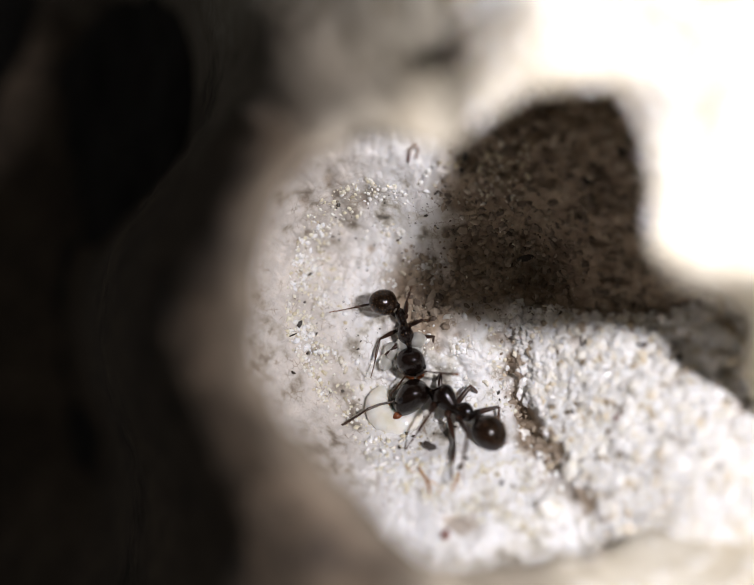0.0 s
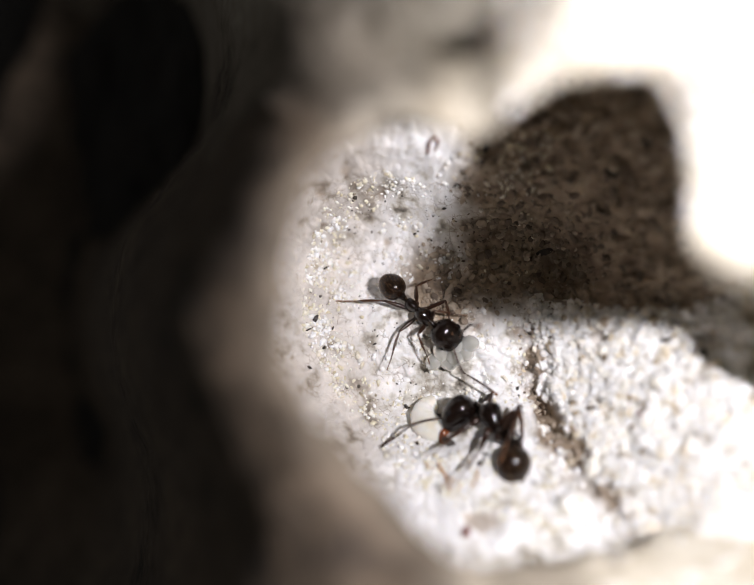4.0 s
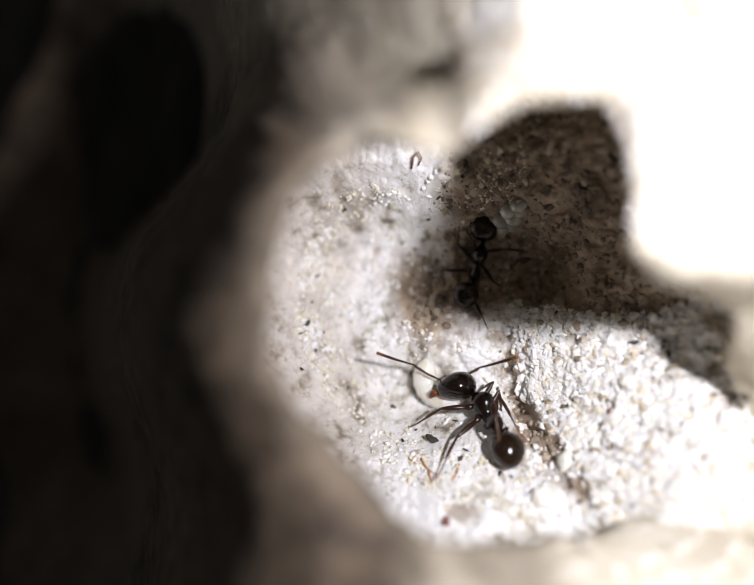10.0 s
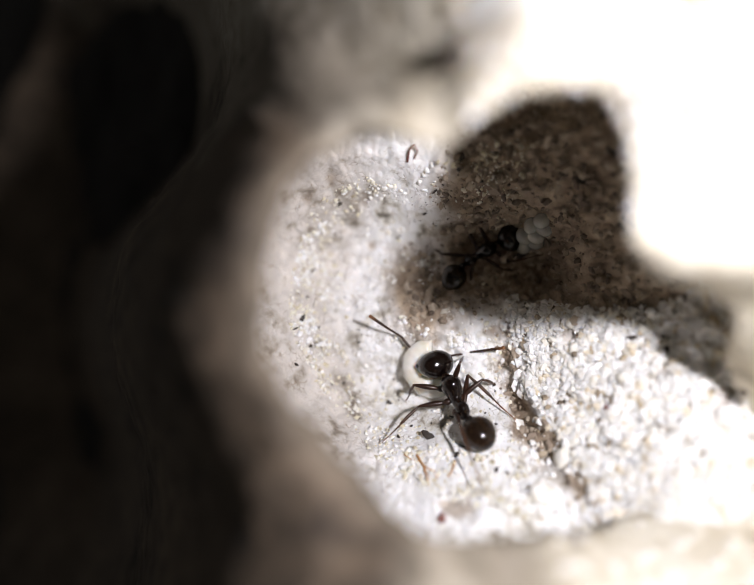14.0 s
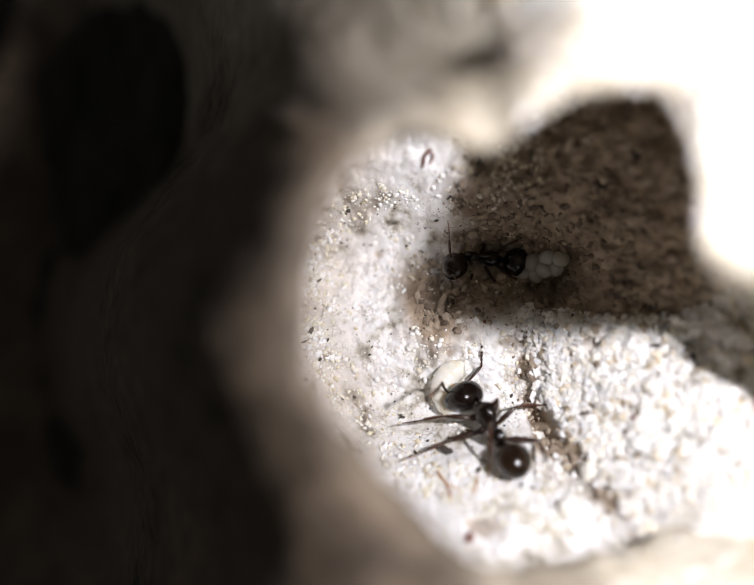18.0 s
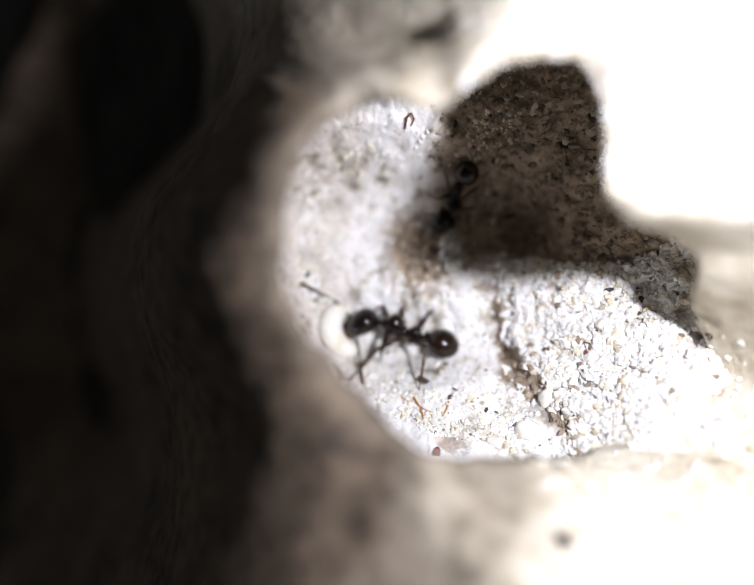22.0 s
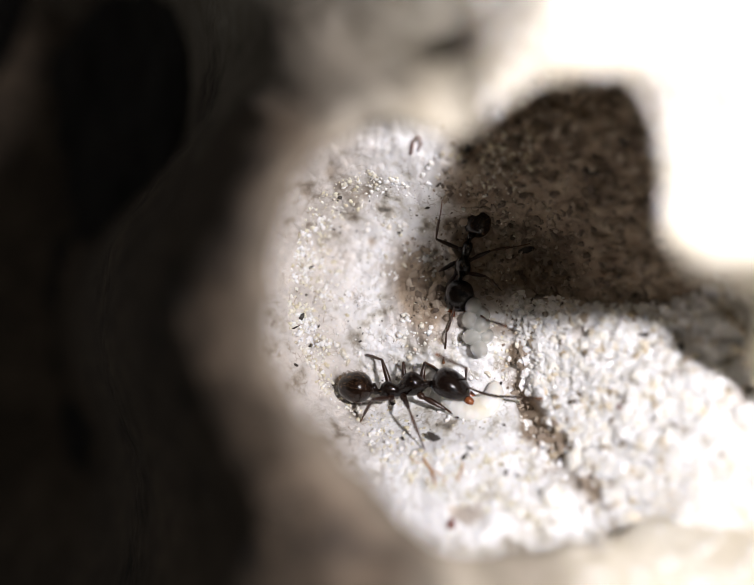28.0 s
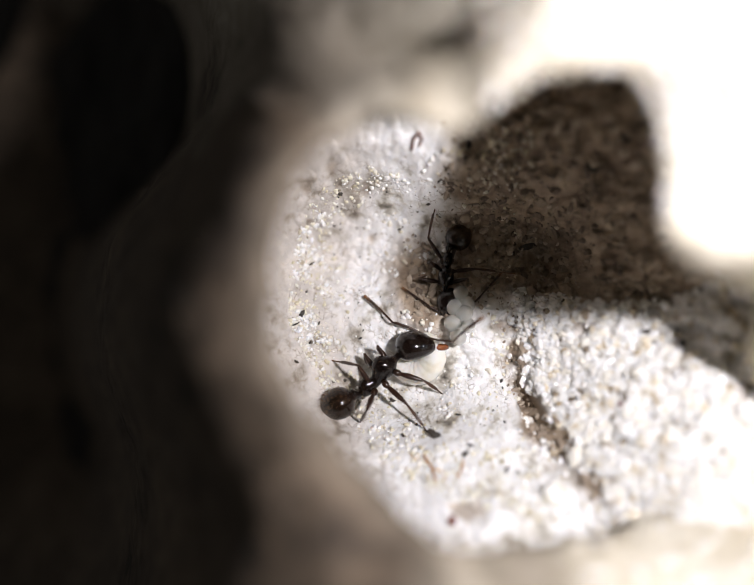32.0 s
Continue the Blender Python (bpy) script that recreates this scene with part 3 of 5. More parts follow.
def egg_shape(x0, x1, w, h, z=0.0, blunt=0.0, n=13):
    """Sections of an ovoid from x0 to x1. blunt: how far its widest place lies to the front."""
    out = []
    for i in range(n):
        s = math.pi * i / (n - 1)
        c = -math.cos(s)
        f = max(math.sin(s), 0.02) * (1 + blunt * c)
        out.append(((x0 + x1) / 2 + (x1 - x0) / 2 * c, 0, z, w * f, h * f))
    return out


def tube(points, radii, n=8):
    """A skin round a line of points."""
    v = []
    pts = [Vector(p) for p in points]
    for i, (p, r) in enumerate(zip(pts, radii)):
        t = (pts[min(i + 1, len(pts) - 1)] - pts[max(i - 1, 0)]).normalized()
        s = t.cross(Vector((0.13, 0.31, 1))).normalized()
        u = s.cross(t)
        v += [tuple(p + r * (s * math.cos(2 * math.pi * j / n) + u * math.sin(2 * math.pi * j / n))) for j in range(n)]
    faces = [f for f in grid_faces(len(pts), n, True)]
    return v, faces + [tuple(range(n))[::-1], tuple(range((len(pts) - 1) * n, len(pts) * n))]


def joined(*shapes):
    v, f = [], []
    for sv, sf in shapes:
        f += [tuple(i + len(v) for i in q) for q in sf]
        v += list(sv)
    return v, f


def part(name, shape, mat, parent, label="", at=None):
    ob = mesh_object(name, shape[0], shape[1], mat)
    ob.parent = parent
    if at is not None:
        ob.matrix_basis = at
    return tagged(ob, label) if label else ob


def millis(x, y, z, rx=0, ry=0, rz=0):
    return pose(x * MM, y * MM, z * MM, rx, ry, rz)


ELBOW = 42
HEIGHT = 0.42  # of the trunk's middle over the ground
FEMUR = {"front": 0.85, "middle": 0.88, "hind": 1.05}
SHINS = {"front": 1.3, "middle": 1.45, "hind": 1.85}
COXA = {"front": (0.24, 0.13), "middle": (-0.20, 0.14), "hind": (-0.56, 0.13)}
HIP = 0.23  # of the legs' roots below the trunk's middle


def hairs(count, sections, length, seed):
    """Short fine bristles over the back of an ovoid."""
    rng = random.Random(seed)
    out = []
    rows = max(5, round(count / 17))
    x0, x1 = sections[0][0], sections[-1][0]
    for i in range(count):
        c = -0.82 + 1.6 * (i % rows) / (rows - 1) + rng.uniform(-0.03, 0.03)
        a = (0.08 + 0.84 * ((i // rows) + rng.random()) / (count / rows)) * math.pi
        x = (x0 + x1) / 2 + (x1 - x0) / 2 * c
        near = sorted(sections, key=lambda q: abs(q[0] - x))[:2]
        u = 0 if near[0][0] == near[1][0] else (x - near[0][0]) / (near[1][0] - near[0][0])
        k = [p + (q - p) * max(0, min(1, u)) for p, q in zip(*near)]
        p = Vector((x, k[1] + k[3] * math.cos(a), k[2] + k[4] * math.sin(a)))
        up = Vector((0.3 * c, math.cos(a), math.sin(a))).normalized()
        tip = p + up * length * 0.45 + Vector((-length * 0.9, 0, 0))
        out.append(tube([p - up * 0.02, p + up * length * 0.3 + Vector((-length * 0.3, 0, 0)), tip], [0.005, 0.004, 0.002], 4))
    return joined(*out)


def ant(size, label):
    """An ant facing along x, its base on the ground under the trunk's middle. Returns it and its moving parts."""
    root = tagged(new("ant"), label, "ant", group="ants in the hollow")
    root.scale = (size, size, size)
    z = HEIGHT
    trunk = [(-0.90, 0, z - 0.10, 0.06, 0.06), (-0.86, 0, z - 0.07, 0.13, 0.13), (-0.78, 0, z - 0.03, 0.185, 0.21), (-0.66, 0, z - 0.01, 0.205, 0.255), (-0.54, 0, z - 0.01, 0.195, 0.245), (-0.43, 0, z - 0.05, 0.165, 0.19), (-0.34, 0, z - 0.07, 0.15, 0.165), (-0.25, 0, z - 0.03, 0.175, 0.20), (-0.15, 0, z + 0.03, 0.22, 0.27), (-0.03, 0, z + 0.07, 0.27, 0.325), (0.10, 0, z + 0.09, 0.305, 0.35), (0.22, 0, z + 0.08, 0.30, 0.33), (0.33, 0, z + 0.05, 0.245, 0.26), (0.42, 0, z + 0.03, 0.16, 0.165), (0.50, 0, z + 0.02, 0.095, 0.10), (0.68, 0, z + 0.02, 0.085, 0.09)]
    trunk = [(tx, ty, tz, 0.94 * w, 1.02 * h) for tx, ty, tz, w, h in trunk]
    part("trunk", loft(trunk), CUTICLE, root)
    part("bristles", hairs(34, trunk, 0.10, 4), HAIR, root, "sparse golden bristles")
    head = part("head", loft([(0.0, 0, 0.06, 0.08, 0.08), (0.03, 0, 0.09, 0.20, 0.17), (0.10, 0, 0.11, 0.30, 0.26), (0.21, 0, 0.12, 0.36, 0.31), (0.36, 0, 0.11, 0.385, 0.315), (0.50, 0, 0.08, 0.375, 0.29), (0.62, 0, 0.05, 0.34, 0.25), (0.71, 0, 0.02, 0.28, 0.20), (0.77, 0, 0.0, 0.19, 0.14), (0.80, 0, -0.01, 0.08, 0.07)], 24), CUTICLE, root, at=millis(0.62, 0, z + 0.02))
    head.scale = (1.4, 1.36, 1.3)
    antennae = []
    for s in (1, -1):
        part("mandible", joined(loft([(0.0, 0, 0, 0.08, 0.08), (0.08, 0.03 * s, 0, 0.10, 0.09), (0.18, 0.02 * s, -0.02, 0.095, 0.075), (0.28, -0.04 * s, -0.05, 0.075, 0.06), (0.35, -0.10 * s, -0.08, 0.04, 0.035)], 12), *[tube([(0.26 + 0.02 * i, -0.09 * s, -0.05), (0.28 + 0.03 * i, -0.13 * s, -0.07)], [0.02, 0.006], 5) for i in range(3)]), JAW, head, "orange-brown toothed mandible", at=millis(0.72, 0.15 * s, -0.06, 0, 12, 0))
        part("eye", loft(egg_shape(-0.075, 0.075, 0.03, 0.06), 12), EYE, head, at=millis(0.47, 0.368 * s, 0.13))
        scape = tube([(0, 0, 0), (0.05, 0, 0.01), (0.34, 0, 0.04), (0.62, 0, 0.02), (0.70, 0, 0)], [0.03, 0.022, 0.026, 0.032, 0.02], 8)
        # eleven beads, each waisted, from the elbow to a thicker club
        lash, girth = [], []
        for i in range(11):
            for q, w in ((0.0, 0.6), (0.25, 1.0), (0.75, 1.0), (0.97, 0.6)):
                d = (i + q) * 0.09
                p = Matrix.Rotation(radians(ELBOW * -s), 3, "Z") @ Vector((d, 0.10 * s * d * d, -0.12 * d))
                lash.append(Vector((0.70, 0, 0)) + p)
                girth.append(w * (0.024 + 0.0016 * i) * (0.7 if i == 10 and q > 0.9 else 1))
        shape = joined(scape, tube(lash, girth, 7))
        antennae.append(part("antenna", shape, LASH, head, "thin elbowed antenna", at=millis(0.66, 0.13 * s, 0.20, 0, -10, 35 * s)))
    part("petiole", loft([(-1.06, 0, z + 0.0, 0.07, 0.08), (-1.01, 0, z + 0.07, 0.12, 0.18), (-0.96, 0, z + 0.06, 0.11, 0.17), (-0.91, 0, z - 0.02, 0.07, 0.08), (-0.82, 0, z - 0.06, 0.06, 0.06)], 14), CUTICLE, root)
    sections = egg_shape(-1.08, -0.06, 0.47, 0.45, 0.03, 0.12, 17)
    gaster = part("gaster", joined(loft(sections, 28), loft([(-0.12, 0, 0.02, 0.09, 0.09), (-0.06, 0, 0.05, 0.15, 0.16), (-0.01, 0, 0.02, 0.11, 0.11), (0.04, 0, 0, 0.06, 0.06)], 14)), GASTER, root, "glossy rounded gaster", at=millis(-1.02, 0, z + 0.02))
    part("bristles", hairs(130, sections, 0.10, 9), HAIR, gaster, "short golden bristles in rows")
    legs = []
    for place in ("front", "middle", "hind"):
        for s in (1, -1):
            cx, cy = COXA[place]
            f, g = FEMUR[place], SHINS[place]
            thigh = tube([(0.12, 0, 0), (0.26 * f, 0, 0.005), (0.45 * f, 0, 0.01), (0.72 * f, 0, 0.005), (0.92 * f, 0, 0), (f, 0, 0)], [0.04, 0.066, 0.084, 0.07, 0.046, 0.036], 9)
            leg = part("leg", joined(tube([(-0.06, 0, 0.03), (0.0, 0, 0.03), (0.09, 0, 0.01), (0.17, 0, 0.0), (0.2, 0, 0)], [0.05, 0.095, 0.10, 0.06, 0.032], 10), thigh), LEG, root, at=millis(cx, cy * s, z - HIP, 0, 0, 90 * s))
            tibia = tube([(0, 0, 0), (0.05 * g, 0, 0), (0.24 * g, 0, 0.012), (0.44 * g, 0, 0.006), (0.50 * g, 0, 0)], [0.034, 0.034, 0.05, 0.046, 0.03], 8)
            foot = tube([(0.48 * g, 0, 0), (0.68 * g, 0, -0.015), (0.69 * g, 0, -0.015), (0.78 * g, 0, -0.012), (0.79 * g, 0, -0.012), (0.87 * g, 0, -0.006), (0.88 * g, 0, -0.006), (0.95 * g, 0, 0.0), (0.98 * g, 0, 0.0), (g, 0, -0.03)], [0.024, 0.019, 0.024, 0.018, 0.022, 0.017, 0.021, 0.016, 0.018, 0.008], 7)
            spur = tube([(0.49 * g, 0, 0), (0.57 * g, 0.03, -0.05)], [0.014, 0.004], 5)
            shin = part("shin", joined(tibia, foot, spur), SHIN, leg, at=millis(f, 0, 0, 0, 60, 0))
            legs.append((place, s, leg, shin))
    return root, head, gaster, antennae, legs


def larva():
    """A plump legless larva, bent like a crescent, with shallow folds."""
    v, n, m = [], 18, 40
    for i in range(m):
        s = i / (m - 1)
        a = radians(-112 + 224 * s)
        body = 0.41 * math.sin(math.pi * min(1, max(0.0, 0.03 + 0.94 * s))) ** 0.38 * (1.08 - 0.25 * s) * (1 + 0.028 * math.sin(s * 11 * 2 * math.pi))
        c, d = Vector((0.56 * math.cos(a) - 0.12, 0.62 * math.sin(a), 0)), Vector((math.cos(a), math.sin(a), 0))
        v += [tuple(c + d * body * math.cos(2 * math.pi * j / n) + Vector((0, 0, 1)) * body * 0.92 * math.sin(2 * math.pi * j / n)) for j in range(n)]
    return tagged(mesh_object("larva", v, grid_faces(m, n, True) + [tuple(range(n))[::-1], tuple(range((m - 1) * n, m * n))], LARVA), "plump milky white larva, curled, held in an ant's jaws", "larva")


def egg_clump():
    root = tagged(new("egg_clump"), "clump of glossy translucent white eggs held by an ant", "ant eggs")
    rng = random.Random(5)
    for x, y, z, turn in ((-0.72, 0.06, 0.0, 20), (-0.30, 0.22, 0.04, 70), (0.02, -0.14, 0.06, 110), (0.26, 0.18, 0.02, 10), (0.68, -0.02, 0.0, 150), (0.38, -0.22, -0.06, 60), (-0.34, -0.20, -0.06, 90)):
        part("egg", loft(egg_shape(-0.27, 0.27, 0.235, 0.23, 0, 0.04), 16), EGG, root, at=millis(x * 0.85, y * 0.85, z, rng.uniform(-20, 20), rng.uniform(-20, 20), turn))
    return root


# ---- small litter on the stone ----


def ground(x, y):
    return float(relief(np.array(x), np.array(y)))


def flake(x, y, length, width, turn, mat, label, name="flake", lift=0.04, curl=0.06):
    """A thin curled chip of litter."""
    v, n = [], 9
    rng = random.Random(int(abs(x * 100 + y * 37)))
    for top in (1, -1):
        for i in range(n):
            s = i / (n - 1)
            w = width / 2 * (math.sin(math.pi * (0.06 + 0.88 * s)) ** 0.7) * rng.uniform(0.8, 1.1)
            z = curl * math.sin(math.pi * s) + top * min(0.03, width * 0.2)
            v += [(length * (s - 0.5), -w, z), (length * (s - 0.5), w * rng.uniform(0.7, 1), z + 0.02)]
    k = 2 * n
    faces = [(2 * i, 2 * i + 2, 2 * i + 3, 2 * i + 1)[::-1] for i in range(n - 1)] + [(k + 2 * i, k + 2 * i + 2, k + 2 * i + 3, k + 2 * i + 1) for i in range(n - 1)]
    for e in (0, 1):
        for i in range(n - 1):
            q = (2 * i + e, 2 * i + 2 + e, k + 2 * i + 2 + e, k + 2 * i + e)
            faces.append(q if e == 0 else q[::-1])
    faces += [(0, 1, k + 1, k), (2 * n - 2, k + 2 * n - 2, k + 2 * n - 1, 2 * n - 1)]
    ob = mesh_object(name, v, faces, mat, smooth=False)
    ob.matrix_basis = millis(x, y, ground(x, y) + lift, 0, 0, turn)
    return tagged(ob, label, "litter")


def chip(x, y, length, width, turn, mat, label):
    """A dark pebble half sunk in the crust."""
    a = np.degrees(np.arctan2(y - MOUTH[1], x - MOUTH[0])) % 360
    r = sum(lip((a + o) % 360)[0] for o in range(-3, 4)) / 7
    d = max(0.0, float(np.hypot(x - MOUTH[0], y - MOUTH[1]) - r))
    z = float(crust_height(np.array([a]), np.array([r]), d)[0])
    v, f = loft(egg_shape(-length / 2, length / 2, width / 2, width / 3, 0, 0.2), 14)
    rng = random.Random(int(x * 91))
    ob = mesh_object("pebble", [(p[0] * rng.uniform(0.9, 1.1), p[1] * rng.uniform(0.85, 1.15), p[2]) for p in v], f, mat)
    ob.matrix_basis = millis(x, y, z + width * 0.08, 0, 0, turn)
    return tagged(ob, label, "pebble")


def pebble(x, y, length, width, turn, mat, label):
    """A rounded, slightly knobbly pebble that lies on the ground."""
    v, f = loft(egg_shape(-length / 2, length / 2, width / 2, width * 0.42, 0, 0.15), 18)
    v = [tuple(Vector(p) * (1 + 0.45 * noise.noise(Vector(p) / length * 2.2 + Vector((x, y, 0))) + 0.12 * noise.noise(Vector(p) / length * 6 + Vector((y, x, 0))))) for p in v]
    ob = mesh_object("pebble", v, f, mat)
    ob.matrix_basis = millis(x, y, ground(x, y) + width * 0.16, 8, -6, turn)
    return tagged(ob, label, "pebble")


def strand(points, radius, mat, label, name="plant_fibre"):
    """A thin bent fibre that lies on the ground; points are x, y, lift."""
    x0, y0 = points[0][:2]
    z0 = ground(x0, y0)
    pts = []
    for (ax, ay, al), (bx, by, bl) in zip(points, points[1:]):
        for i in range(4):
            s = i / 4
            x, y = ax + (bx - ax) * s, ay + (by - ay) * s
            pts.append((x - x0, y - y0, ground(x, y) + al + (bl - al) * s + radius - z0))
    x, y, l = points[-1]
    pts.append((x - x0, y - y0, ground(x, y) + l + radius - z0))
    v, f = tube(pts, [radius * (1 - 0.5 * i / len(pts)) for i in range(len(pts))], 6)
    ob = mesh_object(name, v, f, mat)
    ob.matrix_basis = millis(x0, y0, z0)
    return tagged(ob, label, "litter")


hollow_floor()
stone_crust()
soil_bank()
sand()
carrier = ant(1.0, "large black-brown ant with orange jaws carrying a white larva")
nurse = ant(0.8, "smaller black ant holding a clump of white eggs")
grub = larva()
eggs = egg_clump()
flake(-2.24, -0.93, 0.28, 0.13, 60, BLACK, "black charred chip lying on yellowish sand")
flake(-2.42, -1.22, 0.32, 0.05, 25, BLACK, "thin black splinter lying on yellowish sand")
flake(1.5, -4.2, 0.56, 0.24, -35, BLACK, "dark curled flake lying on white stone")
flake(0.62, -4.25, 0.13, 0.09, -60, BLACK, "tiny dark crumb on white stone")
flake(4.3, 1.0, 0.5, 0.22, 15, BLACK, "black flake in the shaded hollow")
flake(1.64, 2.74, 0.2, 0.07, 40, BLACK, "thin dark splinter at the edge of the shade")
flake(1.4, 2.2, 0.14, 0.07, 10, BLACK, "tiny dark crumb on white stone")
flake(1.63, -5.85, 0.3, 0.22, 70, RUST, "rust-red crumb at the foot of the stone lip", "crumb")
strand([(1.1, -4.6, 0.0), (1.25, -4.8, 0.08), (1.33, -5.0, 0.02), (1.36, -5.2, 0.0)], 0.035, FIBRE, "ochre plant fibre lying on white stone")
strand([(2.12, -4.68, 0.0), (2.02, -4.85, 0.06), (1.88, -5.02, 0.0)], 0.03, FIBRE, "short ochre plant fibre lying on white stone")
strand([(0.82, 3.45, 0.0), (0.86, 3.7, 0.12), (0.98, 3.82, 0.16), (1.08, 3.68, 0.1), (1.0, 3.5, 0.05)], 0.035, RUST, "curled reddish insect remain against the stone", "insect_remain")
chip(1.45, 4.05, 0.75, 0.5, 20, BLACK, "dark grey pebble set in the pale crust")
chip(3.75, -6.4, 0.5, 0.32, -50, BLACK, "small dark pebble set in the pale crust")
chip(6.2, 4.6, 0.3, 0.22, 10, BLACK, "tiny dark pebble set in the bright crust")
flake(3.95, -1.1, 0.18, 0.12, 30, BLACK, "dark crumb at the foot of the sand bank")
flake(6.0, -3.15, 0.16, 0.12, 80, RUST, "small rust-brown crumb among sand grains", lift=0.2)
flake(6.8, -1.35, 0.3, 0.14, 10, BLACK, "dark flake among sand grains", lift=0.2)
flake(7.6, -1.65, 0.3, 0.18, -50, BLACK, "dark flake at the edge of the shaded pocket", lift=0.2)
flake(5.45, 2.9, 0.45, 0.25, -20, BLACK, "black flake on the shaded wall of the hollow")
flake(2.35, 3.6, 0.3, 0.16, 60, BLACK, "dark flake under the lip of stone")
flake(6.0, 3.5, 0.35, 0.2, -60, BLACK, "dark crumb on the shaded wall of the hollow")
pebble(4.2, -5.35, 0.75, 0.62, 30, QUARTZ, "rounded milky white quartz pebble on the sand")
pebble(4.95, -4.55, 0.62, 0.5, 80, QUARTZ, "rounded milky quartz pebble on the sand")
pebble(3.3, -5.6, 0.45, 0.36, -20, QUARTZ, "small milky quartz pebble at the edge of the sand")
pebble(5.5, -2.3, 0.36, 0.3, 10, QUARTZ, "small milky quartz pebble in the sand bank")
# larger pebbles strewn over the bank of sand
rng = random.Random(12)
while len([o for o in scene.objects if o.name.startswith("pebble")]) < 44:
    x, y = rng.uniform(3.9, 8.6), rng.uniform(-5.3, -0.7)
    if float(coarse(np.array(x), np.array(y))) > 0.8 and float(crevice(np.array(x), np.array(y))) > 0.35:
        wide = rng.uniform(0.16, 0.34)
        tagged(pebble(x, y, wide * rng.uniform(1.05, 1.4), wide, rng.uniform(0, 180), QUARTZ, "small milky quartz pebble in the sand bank"), group="pebbles in the sand bank")
strand([(1.15, -4.75, 0.0), (1.38, -4.86, 0.06), (1.55, -4.92, 0.02), (1.6, -5.08, 0.0)], 0.02, FIBRE, "forked ochre rootlet lying on white stone")
strand([(0.75, -4.6, 0.02), (0.95, -4.7, 0.08), (1.15, -4.72, 0.02)], 0.018, FIBRE, "short pale ochre fibre lying on white stone")
flake(1.0, -4.0, 0.1, 0.07, 20, BLACK, "tiny dark crumb on white stone")
flake(2.35, -4.35, 0.22, 0.05, -25, BLACK, "thin dark splinter lying on white stone")
flake(2.15, -3.7, 0.16, 0.06, -10, BLACK, "tiny dark splinter on white stone")
flake(-2.0, -1.75, 0.11, 0.07, 50, BLACK, "tiny dark crumb on yellowish sand")
flake(-1.75, -1.2, 0.13, 0.05, 70, BLACK, "tiny dark splinter on yellowish sand")
flake(-2.0, 0.55, 0.18, 0.06, 30, BLACK, "thin dark splinter lying on yellowish sand")
flake(-2.35, -2.25, 0.14, 0.09, -30, BLACK, "tiny dark crumb on yellowish sand")


